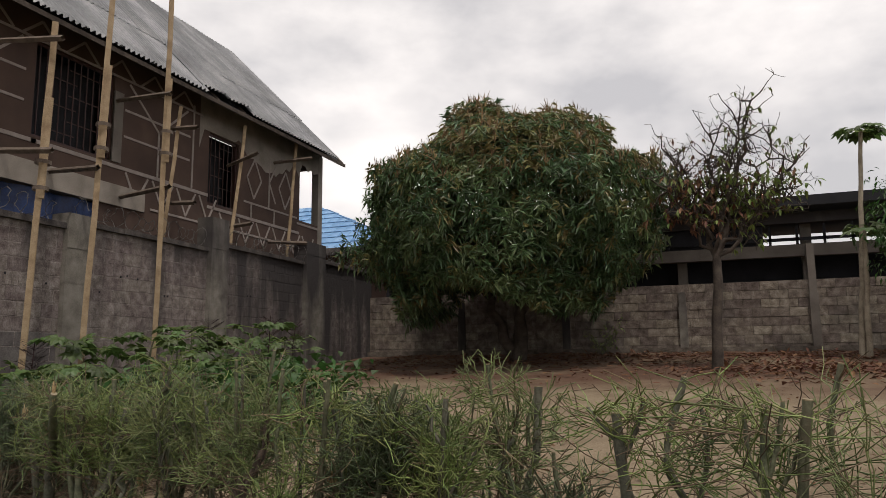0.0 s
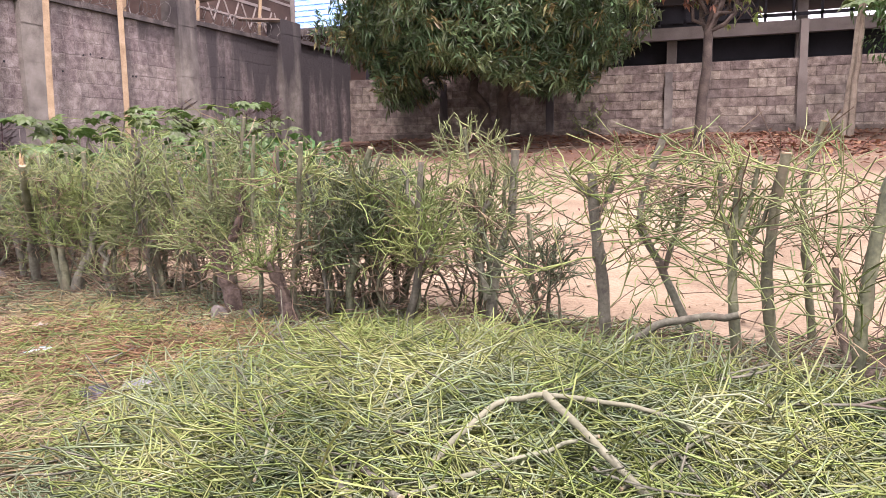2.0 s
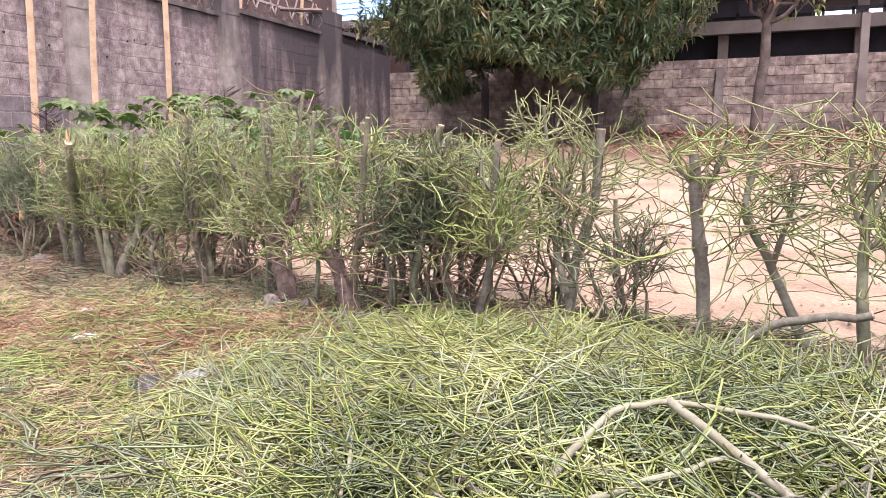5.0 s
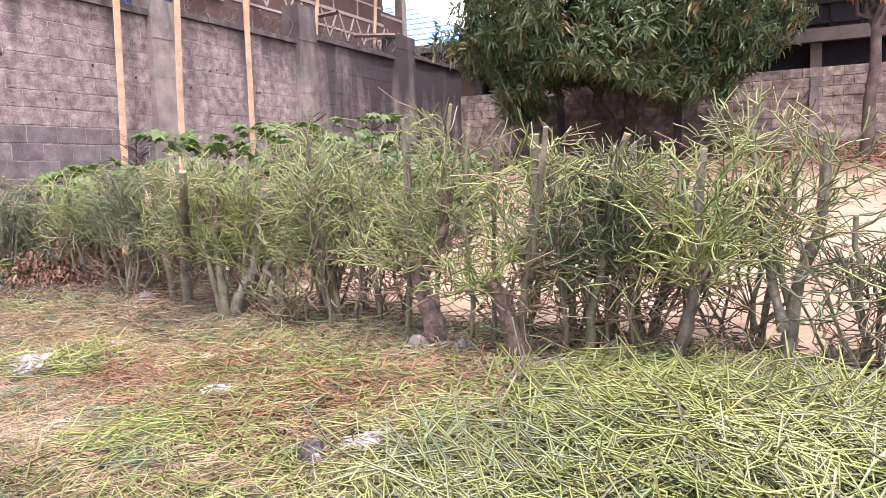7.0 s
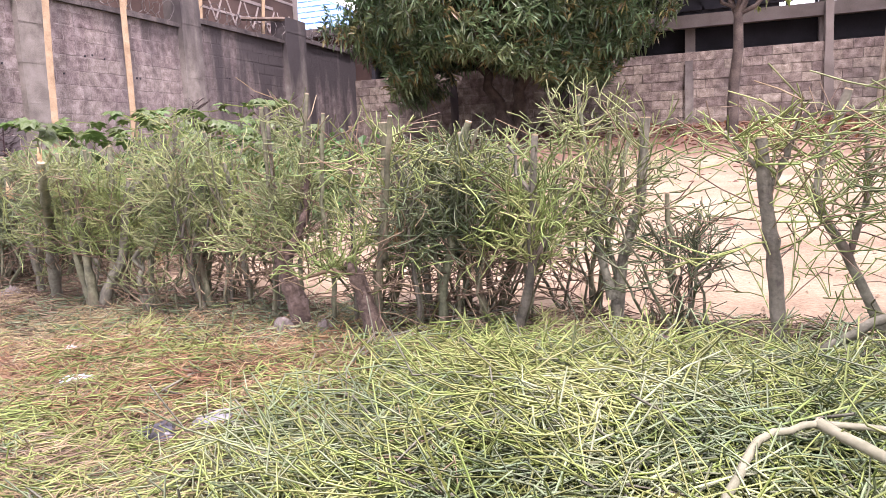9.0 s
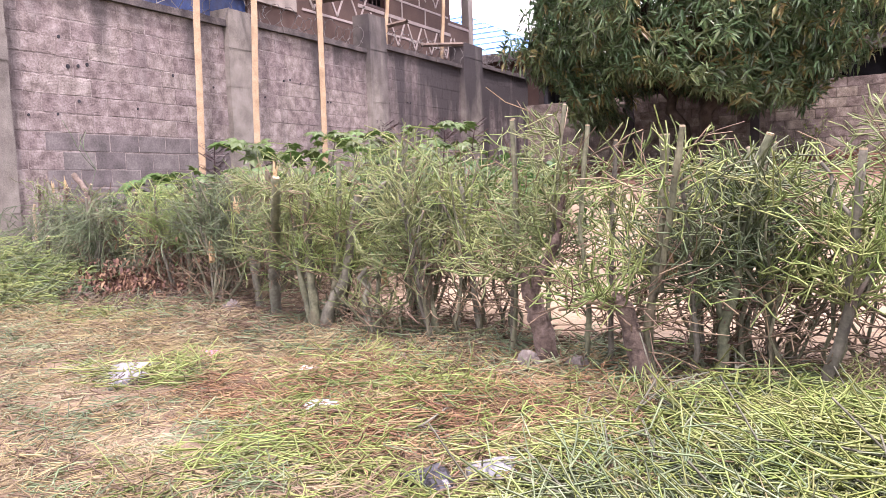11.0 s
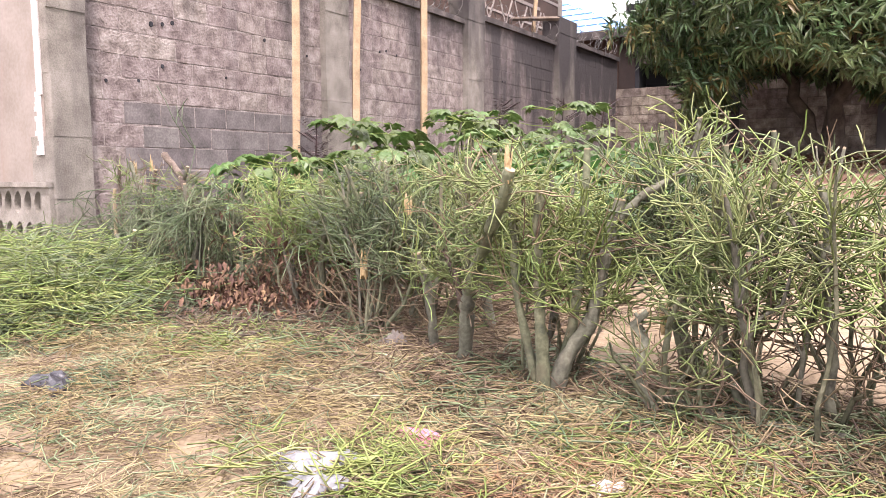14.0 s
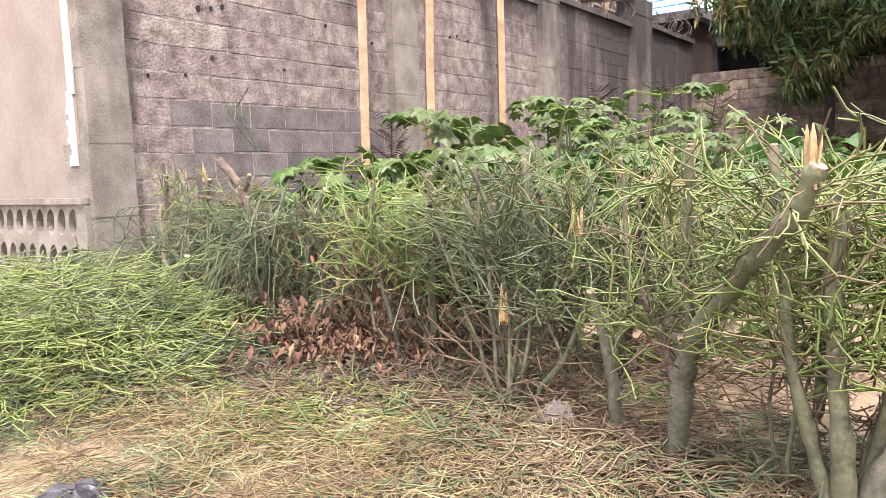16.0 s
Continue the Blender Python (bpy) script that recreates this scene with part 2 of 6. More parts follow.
# Greyer copy of the clipping green; its tone stands in for shade.
M_CLIPG = material("shaded_clipping", [(0.08, 0.13, 0.062), (0.19, 0.255, 0.115), (0.44, 0.48, 0.28)], 0.55, 2.0, 20, 0.0, island=0.42, dim=0.52)
# Dark green that stands in for the shade between heaped twigs.
M_GAPSHADE = material("twig_gap_shade", [(0.03, 0.038, 0.014), (0.06, 0.07, 0.026), (0.10, 0.105, 0.042)], 0.9, 5, 70, 1.0, dist=0.02, dim=0.9)
M_STRAW = material("yellow_straw_clipping", [(0.33, 0.25, 0.11), (0.48, 0.39, 0.19), (0.60, 0.51, 0.30)], 0.85, 2, 20, 0.0, island=0.4, dim=0.42)
M_CUT = material("fresh_cut_wood", [(0.50, 0.36, 0.18), (0.62, 0.5, 0.31), (0.70, 0.6, 0.42)], 0.8, 20, 80, 0.3, dim=0.38)
M_SPLIT = material("orange_split_wood", [(0.34, 0.19, 0.07), (0.56, 0.41, 0.2), (0.74, 0.6, 0.36)], 0.8, 12, 80, 0.5, dim=0.5)
M_PLASTIC = material("pale_plastic_film", [(0.48, 0.5, 0.53), (0.62, 0.63, 0.65)], 0.35, 12, 60, 0.4, dim=0.27)
M_BLUEPL = material("printed_packet", [(0.15, 0.4, 0.46), (0.55, 0.6, 0.6)], 0.4, 14, 60, 0.2, dim=0.9)
M_BLACKPL = material("black_plastic", [(0.012, 0.012, 0.016), (0.03, 0.03, 0.036)], 0.3, 12, 60, 0.5, dim=1)
M_PINK = material("pink_packet", [(0.35, 0.08, 0.15), (0.5, 0.2, 0.26)], 0.5, 20, 60, 0.2, dim=0.9)
M_STONE = material("grey_stone", [(0.22, 0.19, 0.165), (0.38, 0.335, 0.295)], 0.9, 8, 60, 0.9, dim=0.4)


# ---- mesh helpers ----
rng = np.random.default_rng(7)


class Heap:
    """Gathers vertices and faces, to become one mesh."""
    def __init__(self):
        self.v, self.f, self.n = [], [], 0

    def add(self, verts, faces):
        verts = np.asarray(verts, float).reshape(-1, 3)
        self.v.append(verts)
        self.f.extend((np.asarray(f, int) + self.n).tolist() for f in faces if len(f))
        self.n += len(verts)
        return self

    def box(self, x0, x1, y0, y1, z0, z1, m=None):
        v = np.array([(x, y, z) for x in (x0, x1) for y in (y0, y1) for z in (z0, z1)], float)
        if m is not None:
            v = np.array([m @ Vector(p) for p in v])
        return self.add(v, [[(0, 1, 3, 2), (4, 6, 7, 5), (0, 4, 5, 1), (2, 3, 7, 6), (0, 2, 6, 4), (1, 5, 7, 3)]])

    def tubes(self, paths, radii, sides=3):
        """Many tubes at once: paths (n, k, 3), radii (n, k)."""
        p, r = np.asarray(paths, float), np.asarray(radii, float)
        n, k = p.shape[:2]
        d = np.gradient(p, axis=1)
        d /= np.linalg.norm(d, axis=2, keepdims=True) + 1e-9
        up = np.where(np.abs(d[:, :1, 2:3]) > 0.8, np.array([1.0, 0.0, 0.0]), np.array([0.0, 0.0, 1.0]))
        a = np.cross(d, np.broadcast_to(up, d.shape))
        a /= np.linalg.norm(a, axis=2, keepdims=True) + 1e-9
        b = np.cross(d, a)
        t = np.arange(sides) * 2 * np.pi / sides
        ring = a[:, :, None] * np.cos(t)[None, None, :, None] + b[:, :, None] * np.sin(t)[None, None, :, None]
        v = p[:, :, None] + ring * r[:, :, None, None]
        i = np.arange(n)[:, None, None] * k * sides
        j = np.arange(k - 1)[None, :, None] * sides
        s = np.arange(sides)[None, None, :]
        e = (s + 1) % sides
        f = np.stack([i + j + s, i + j + e, i + j + sides + e, i + j + sides + s], -1).reshape(-1, 4)
        return self.add(v, [f])

    def mesh(self, name, smooth=False):
        me = bpy.data.meshes.new(name)
        v = np.concatenate(self.v)
        flat, starts, totals, at = [], [], [], 0
        for group in self.f:
            for face in group:
                flat.extend(face)
                starts.append(at)
                totals.append(len(face))
                at += len(face)
        me.vertices.add(len(v))
        me.vertices.foreach_set("co", v.ravel())
        me.loops.add(len(flat))
        me.loops.foreach_set("vertex_index", flat)
        me.polygons.add(len(starts))
        me.polygons.foreach_set("loop_start", starts)
        me.polygons.foreach_set("loop_total", totals)
        me.update(calc_edges=True)
        me.polygons.foreach_set("use_smooth", [smooth] * len(starts))
        return me


def part(name, heap, mat, parent=None, label="", kind="", smooth=False):
    me = heap.mesh(name, smooth)
    me.materials.append(mat)
    ob = new(name, me)
    if parent:
        ob.parent = parent
    return tagged(ob, label, kind=kind)


def shared(name, me, parent, m):
    ob = new(name, me)
    ob.parent = parent
    ob.matrix_basis = m
    return ob


def empty(name, x, y, z, label, category, group="", kind=""):
    ob = new(name)
    ob.location = (x, y, z)
    return tagged(ob, label, category, group, kind)


def child(ob, parent):
    """Parent ob, whose mesh is in world places, under an Empty that stands elsewhere."""
    ob.parent = parent
    ob.matrix_parent_inverse = Matrix.Translation(parent.location).inverted()
    return ob


def ground_z(x, y):
    """The lot's slope, with low lumps in the trodden soil."""
    x, y = np.broadcast_arrays(np.asarray(x, float), np.asarray(y, float))
    u = np.minimum(y + 0.6, 15.9)
    slope = 0.0885 * 0.5 * (u + np.sqrt(u * u + 1.0)) + 0.02 * np.minimum(0, np.maximum(u, -8))
    lump = np.array([noise.noise((a * 0.9, b * 0.9, 3.1)) * 0.035 + noise.noise((a * 3.1, b * 3.1, 9.0)) * 0.012 for a, b in zip(x.ravel(), y.ravel())]).reshape(x.shape)
    return slope + np.where((np.abs(x - 7) < 11) & (y > -9) & (y < 16), lump, 0)


def unit(v):
    return v / (np.linalg.norm(v, axis=-1, keepdims=True) + 1e-9)


# ---- ground ----
def build_ground():
    xs = np.concatenate([[-600, -200, -60, -20, -8], np.arange(-4, 18, 0.16), [19, 24, 40, 100, 300, 600]])
    ys = np.concatenate([[-600, -200, -60, -20], np.arange(-9, 16.5, 0.16), [18, 24, 40, 100, 300, 600]])
    gx, gy = np.meshgrid(xs, ys, indexing="ij")
    gz = ground_z(gx, gy)
    nx, ny = gx.shape
    i, j = np.meshgrid(np.arange(nx - 1), np.arange(ny - 1), indexing="ij")
    f = np.stack([i * ny + j, (i + 1) * ny + j, (i + 1) * ny + j + 1, i * ny + j + 1], -1).reshape(-1, 4)
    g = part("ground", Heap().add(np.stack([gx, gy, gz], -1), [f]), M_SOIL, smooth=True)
    tagged(g, "dry sandy tan soil of a fenced lot, darker and redder towards the back", "ground", kind="structure")


build_ground()


# ---- long block wall beside the house ----
BAYS = [(0.70, 3.98, 3.40), (4.40, 7.50, 3.50), (8.02, 11.20, 3.66), (12.10, 15.10, 3.80)]
PILLARS = [(0.36, 0.72, 3.60, 0.10), (3.96, 4.42, 3.66, 0.10), (7.48, 8.03, 4.22, 0.12), (11.18, 12.12, 4.25, 0.12)]
COURSE, LENGTH = 0.22, 0.42


def block_heap(l, h, d):
    c = 0.004
    v = [(-d, 0, 0), (-d, l, 0), (-d, l, h), (-d, 0, h), (-c, 0, 0), (-c, l, 0), (-c, l, h), (-c, 0, h),
         (0, c, c), (0, l - c, c), (0, l - c, h - c), (0, c, h - c)]
    f = [(4, 5, 9, 8), (5, 6, 10, 9), (6, 7, 11, 10), (7, 4, 8, 11), (8, 9, 10, 11), (0, 1, 5, 4), (1, 2, 6, 5), (2, 3, 7, 6), (3, 0, 4, 7)]
    return Heap().add(v, [f])


def cuts(a, b, course):
    """Block ends along one course, in running bond."""
    edges, at = [a], a + (LENGTH if course % 2 else LENGTH * 0.5)
    while at < b - 0.08:
        edges.append(at)
        at += LENGTH
    return edges + [b]


block_jobs = []


def left_wall():
    wall = tagged(new("wall_west"), "long pinkish concrete block wall with black mould stains", "wall", kind="structure")
    core = Heap()
    for bay, (y0, y1, top) in enumerate(BAYS):
        core.box(-0.19, 0.001, y0, y1, 0.0, top)
        z, course = top - 0.11, 0
        while z > float(ground_z(0, y0)) - 0.1:
            z -= COURSE
            e = cuts(y0, y1, course)
            for a, b in zip(e, e[1:]):
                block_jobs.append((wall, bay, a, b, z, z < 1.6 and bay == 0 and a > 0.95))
            course += 1
    part("core", core, M_MORTAR, wall)
    for y0, y1, top, proud in PILLARS:
        h = Heap()
        n = 14
        zs = np.linspace(0.0, top, n)
        for a, b in zip(zs, zs[1:]):
            j = rng.uniform(-0.006, 0.006, 3)
            h.box(-0.26, proud + j[0], y0 + j[1], y1 + j[2], a, b)
        part("pillar", h, M_PILLAR, wall, "rough cast concrete pillar")
    for y0, y1, top in BAYS:
        h = Heap()
        ys = np.linspace(y0, y1, 9)
        for a, b in zip(ys, ys[1:]):
            j = rng.uniform(-0.012, 0.012, 2)
            h.box(-0.27, 0.07 + j[0], a, b, top, top + 0.09 + j[1])
        part("coping", h, M_COPE, wall, "black stained cement coping")
    return wall


wall_west = left_wall()


def back_wall():
    wall = tagged(new("wall_north"), "weathered grey concrete block wall with narrow pillars", "wall", kind="structure")
    part("core", Heap().box(0.0, 17.5, 15.012, 15.2, 0.9, 3.1), M_BACKMORT, wall)
    for x in (2.9, 5.87, 8.87, 11.9, 14.9):
        h = Heap()
        top = 3.98 if abs(x - 11.9) < 0.1 else 2.9
        h.box(x - 0.1, x + 0.1, 14.93, 15.25, 1.0, 2.55 if top < 3 else 2.75)
        h.box(x - 0.085, x + 0.085, 14.95, 15.23, 2.5, top)
        part("pillar", h, M_PATCH if top > 3 else M_PILLAR, wall, "narrow concrete pillar")
    h = Heap()
    h.box(0, 17, 14.86, 15.0, 0.9, 1.5)
    part("footing", h, M_BACKMORT, wall, "low cement footing")
    return wall


wall_north = back_wall()

# side wall that closes the lot out of view
part("wall_east", Heap().box(17.3, 17.5, -8, 15, 0, 3.1), M_BACKMORT)
tagged(bpy.data.objects["wall_east"], "plain grey block wall closing the lot", "wall", kind="structure")


# ---- plastered wing wall at the hedge's end ----
def wing_wall():
    wall = tagged(new("wall_south"), "beige plastered wall on a grey base with oval hollows", "wall", kind="structure")
    part("panel", Heap().box(-4.0, -0.02, 0.36, 0.5, 0.95, 4.2), M_GATE, wall)
    base = Heap()
    base.box(-4.0, 0.06, 0.385, 0.5, -0.1, 0.98)
    base.box(-0.058, 0.055, 0.318, 0.384, -0.1, 0.934)
    base.box(-4.0, 0.06, 0.29, 0.385, 0.935, 0.98)
    part("base", base, M_PILLAR, wall, "grey cement base")
    wd, ht, t = 0.17, 0.28, np.linspace(0, 2 * np.pi, 17)[:-1] + np.pi / 4
    sq = np.stack([np.clip(np.cos(t) * 1.4143, -1, 1) * wd / 2, np.clip(np.sin(t) * 1.4143, -1, 1) * ht / 2], -1)
    oval = np.stack([np.cos(t) * 0.06 + np.sin(t) * 0.014, np.sin(t) * 0.104], -1)
    v = np.concatenate([np.insert(sq, 1, 0.0, 1), np.insert(oval, 1, 0.0, 1), np.insert(oval * 0.86, 1, 0.062, 1)])
    f = [[(16 * a + k, 16 * a + (k + 1) % 16, 16 * a + 16 + (k + 1) % 16, 16 * a + 16 + k) for a in (0, 1) for k in range(16)], [tuple(range(32, 48))]]
    me = Heap().add(v, f).mesh("pierced_block")
    me.materials.append(M_PILLAR)
    for row in range(4):
        for k in range(19):
            shared("pierced_block", me, wall, Matrix.Translation((-0.06 - wd * (k + 0.5), 0.32, 0.935 - ht * (row + 0.5))))
    paint = Heap()
    rag = np.random.default_rng(3)
    zs = np.linspace(1.22, 1.78, 14)
    for a, b in zip(zs, zs[1:]):
        paint.box(-0.16 + rag.uniform(-0.02, 0.05), -0.05, 0.352, 0.36, a, b)
    part("flaked_paint", paint, M_WHITE, wall, "flaked white paint")
    # Pale strip stands in for the highlight along the panel's edge.
    edge = Heap()
    edge.box(-0.11, -0.018, 0.348, 0.36, 1.75, 4.2)
    part("corner_highlight", edge, M_WHITE, wall, "pale corner strip painted as a highlight")


wing_wall()


# ---- house behind the wall ----
HX = -0.9


def house():
    hs = empty("house", -4, 7, 0, "two-storey unfinished house, brown plaster with pale lines", "house")

    def add(name, heap, mat, label="", parent=None, smooth=False):
        return child(part(name, heap, mat, None, label, smooth=smooth), parent or hs) if parent is None else part(name, heap, mat, parent, label)

    w1, w2, op = (3.98, 5.72, 5.06, 6.75), (8.55, 9.65, 4.80, 6.45), (12.42, 13.42, 5.08, 6.80)
    y0, y1, top = 0.6, 13.62, 7.46
    def panel(*size):
        add("wall_panel", Heap().box(*size), M_PLASTER)

    last = y0
    for a, b, lo, hi in (w1, w2, op):
        panel(HX - 0.18, HX, last, a, 4.45, top)
        panel(HX - 0.18, HX, a, b, 4.45, lo)
        panel(HX - 0.18, HX, a, b, hi, top)
        last = b
    panel(HX - 0.18, HX, last, y1, 4.45, top)
    panel(HX - 0.18, HX, 5.4, y1, 1.0, 4.45)
    panel(-6.8, HX - 0.18, y1 - 0.18, y1, 1.0, 5.1)
    panel(-6.8, -2.4, y1 - 0.18, y1, 5.1, top)
    panel(-2.4, HX - 0.18, y1 - 0.18, y1, 6.8, top)
    panel(-6.8, HX - 0.18, y0, y0 + 0.18, 1.0, top)
    panel(-7.0, -6.8, y0, y1, 1.0, top)
    slab = Heap()
    slab.box(-6.8, HX + 0.05, y0, 6.6, 4.22, 4.62)
    add("floor_slab", slab, M_CEMENT, "raw concrete floor slab edge")
    # Inner walls are near-black: the rooms' shade is put into their colour.
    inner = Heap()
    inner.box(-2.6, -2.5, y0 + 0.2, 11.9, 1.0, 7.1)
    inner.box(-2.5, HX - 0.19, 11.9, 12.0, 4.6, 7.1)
    add("inner_wall", inner, M_DARK, "bare inner wall, near-black in place of shade")
    rag = np.random.default_rng(5)
    ys = np.arange(8.2, 13.55, 0.16)
    low = []
    for y in ys:
        d = 0.85 if y < 8.5 else (0.30 + 0.45 * abs(math.sin(y * 1.3)) if y < 12.4 else 0.2)
        z0 = 6.8 - d + rag.uniform(-0.08, 0.08)
        low.append(max(z0, w2[3] + 0.02) if w2[0] - 0.25 < y < w2[1] + 0.2 else z0)
    n = len(ys)
    v = [(x, y, z) for x in (HX - 0.002, HX + 0.008) for y, lo in zip(ys, low) for z in (lo, top)]
    f = [[(2 * (n + k), 2 * (n + k) + 2, 2 * (n + k) + 3, 2 * (n + k) + 1) for k in range(n - 1)], [(2 * k, 2 * k + 2, 2 * (n + k) + 2, 2 * (n + k)) for k in range(n - 1)]]
    add("cement_patch", Heap().add(v, f), M_CEMENT, "bare cement render under the eave")
    col = Heap().box(HX - 0.2, HX + 0.012, 13.40, 13.64, 4.3, 7.15)
    add("corner_column", col, M_CEMENT, "concrete corner column")

    # windows with grilles
    for a, b, lo, hi in (w1, w2):
        # Near-black sheet behind the grille stands in for the room's shade.
        win = add("window", Heap().box(HX - 0.5, HX - 0.48, a, b, lo, hi), M_DARK, "window with a red metal grille before a near-black shade sheet")
        fr = Heap()
        fr.box(HX - 0.1, HX - 0.05, a, a + 0.05, lo, hi).box(HX - 0.1, HX - 0.05, b - 0.05, b, lo, hi)
        fr.box(HX - 0.1, HX - 0.05, a, b, lo, lo + 0.05).box(HX - 0.1, HX - 0.05, a, b, hi - 0.05, hi)
        part("frame", fr, M_GRILLE, win)
        n = int((b - a) / 0.14)
        for k in range(1, n):
            y = a + (b - a) * k / n
            part("bar", Heap().box(HX - 0.085, HX - 0.07, y - 0.009, y + 0.009, lo, hi), M_GRILLE, win)
        for k in range(1, 7):
            z = lo + (hi - lo) * k / 7
            s = a + (b - a) * (0.15 if k % 2 else 0.45)
            part("crossbar", Heap().box(HX - 0.1, HX - 0.086, s, s + (b - a) * 0.4, z - 0.009, z + 0.009), M_GRILLE, win)
        if a > 6:
            continue
        part("reveal", Heap().box(HX - 0.02, HX + 0.03, b, b + 0.22, lo, hi - 0.3), M_PATCH, win)

    # raised pale lines: bands, zigzags and diamonds
    def line(ya, za, yb, zb, w=0.045):
        h = Heap()
        d = unit(np.array([yb - ya, zb - za]))
        nrm = np.array([-d[1], d[0]]) * w / 2
        q = [np.array([ya, za]) + nrm, np.array([yb, zb]) + nrm, np.array([yb, zb]) - nrm, np.array([ya, za]) - nrm]
        v = [(HX - 0.002, *p) for p in q] + [(HX + 0.014, *p) for p in q]
        h.add(v, [[(4, 5, 6, 7), (0, 1, 5, 4), (1, 2, 6, 5), (2, 3, 7, 6), (3, 0, 4, 7)]])
        add("pale_line", h, M_LINE)

    line(y0, 4.98, w1[0] + 0.1, 4.98, 0.07)
    line(w1[0], 4.98, w2[0], 4.98, 0.07)
    line(w2[0], 4.72, 12.4, 4.72, 0.07)
    line(8.0, 4.98, 8.0, 6.9)
    line(12.3, 4.98, 13.4, 4.98, 0.06)
    for y in np.arange(6.1, 13.2, 0.72):
        b = 4.92 if y < 8.5 else 4.66
        line(y, b, y + 0.3, b - 0.55)
        line(y + 0.3, b - 0.55, y + 0.6, b)
    line(6.8, 4.32, 13.3, 4.32)
    for y in np.arange(1.0, 8.2, 0.9):
        line(y, 6.78, y + 0.36, 7.1)
        line(y + 0.36, 7.1, y + 0.72, 6.78)
    line(y0, 6.76, 8.3, 6.76)
    for ya, yb in ((2.0, 3.8), (6.0, 7.9)):
        line(ya, 6.15, yb, 6.15)
        line(ya, 5.62, yb, 5.62)
        m = (ya + yb) / 2
        line(ya + 0.1, 6.7, m, 5.95)
        line(yb - 0.1, 6.7, m, 5.95)
        line(m, 5.95, m, 5.0)
    for c in (10.3, 11.7):
        line(c, 6.25, c + 0.3, 5.75)
        line(c + 0.3, 5.75, c, 5.25)
        line(c, 5.25, c - 0.3, 5.75)
        line(c - 0.3, 5.75, c, 6.25)
    line(9.9, 5.12, 12.3, 5.12)
    line(10.95, 5.15, 10.95, 6.4)
    line(10.95, 5.8, 11.25, 6.3)
    line(10.95, 5.8, 11.25, 5.3)
    line(10.2, 4.75, 10.2, 5.1)
    line(11.2, 4.75, 11.2, 5.1)

    # roof of corrugated sheets on rafters
    eave, ridge = np.array([-0.22, 6.98]), np.array([-3.95, 10.75])
    slope = ridge - eave
    length = float(np.linalg.norm(slope))
    roof = Heap()
    xs = [eave[0] + slope[0] * 0.02, ridge[0], -7.3]
    zs = [eave[1] - 0.07, ridge[1] - 0.07, 6.98]
    for k in range(2):
        roof.add([(xs[k], 0.3, zs[k]), (xs[k + 1], 0.3, zs[k + 1]), (xs[k + 1], 13.8, zs[k + 1]), (xs[k], 13.8, zs[k]),
                  (xs[k], 0.3, zs[k] - 0.05), (xs[k + 1], 0.3, zs[k + 1] - 0.05), (xs[k + 1], 13.8, zs[k + 1] - 0.05), (xs[k], 13.8, zs[k] - 0.05)],
                 [[(0, 1, 2, 3), (7, 6, 5, 4), (0, 3, 7, 4), (3, 2, 6, 7), (2, 1, 5, 6), (1, 0, 4, 5)]])
    add("roof", roof, M_DARK, "steep corrugated iron roof, partly lifted")
    wv, rows_n = 0.125, 3
    width, sl = 7 * wv, length / rows_n + 0.10
    t = np.arange(0, 41) / 40 * width
    prof = 0.032 * np.sin(t / wv * 2 * np.pi)
    v = np.concatenate([np.stack([np.full(41, s), t, prof + lift], -1) for s, lift in ((0, 0.012), (sl, 0.0))])
    me = Heap().add(v, [[(i, i + 1, 42 + i, 41 + i) for i in range(40)]]).mesh("roof_sheet", True)
    me.materials.append(M_IRON)
    ang = math.atan2(slope[1], -slope[0])
    rag = np.random.default_rng(11)
    y = 0.2
    while y < 13.1:
        for r in range(rows_n):
            s0 = r * length / rows_n - (0.03 if r == 0 else 0.06) + rag.uniform(-0.02, 0.02)
            lift = 0.02 + 0.012 * (r % 2)
            tilt = rag.uniform(-0.4, 0.4)
            if r == 0 and 6.9 < y < 8.4:
                s0 += 0.16
                tilt, lift = -3.5, 0.05
            p = eave + slope / length * s0
            m = Matrix.Translation((p[0], y, p[1] + lift)) @ Matrix.Rotation(radians(180), 4, "Z") @ Matrix.Rotation(-ang, 4, "Y") @ Matrix.Rotation(radians(tilt), 4, "X")
            m = m @ Matrix.Translation((0, -width, 0))
            o = shared("roof_sheet", me, None, m)
            child(o, hs)
        y += width - 0.06
    for y in np.arange(0.5, 13.9, 0.95):
        h = Heap()
        a, b = np.array([eave[0] + 0.02, y, eave[1] - 0.13]), np.array([ridge[0], y, ridge[1] - 0.13])
        h.tubes([[a - (0.12, 0, -0.11), b]], [[0.04, 0.04]], 4)
        add("rafter", h, M_BARK)
    fascia = Heap().box(eave[0] - 0.03, eave[0] - 0.005, 0.3, 13.8, 6.84, 6.93)
    add("fascia", fascia, M_BARK, "dark fascia board")


house()
tarp = Heap()
ty = np.linspace(2.0, 5.6, 24)
tz = np.linspace(3.0, 4.2, 8)
gy, gz = np.meshgrid(ty, tz, indexing="ij")
gx = -0.98 + 0.05 * np.sin(gy * 6 + gz * 2) + 0.03 * np.sin(gy * 13)
tarp.add(np.stack([gx, gy, gz], -1), [[(i * 8 + j, i * 8 + 8 + j, i * 8 + 9 + j, i * 8 + j + 1) for i in range(23) for j in range(7)]])
tagged(part("tarpaulin", tarp, M_TARP, smooth=True), "dark blue tarpaulin hanging under the floor slab", "tarpaulin")


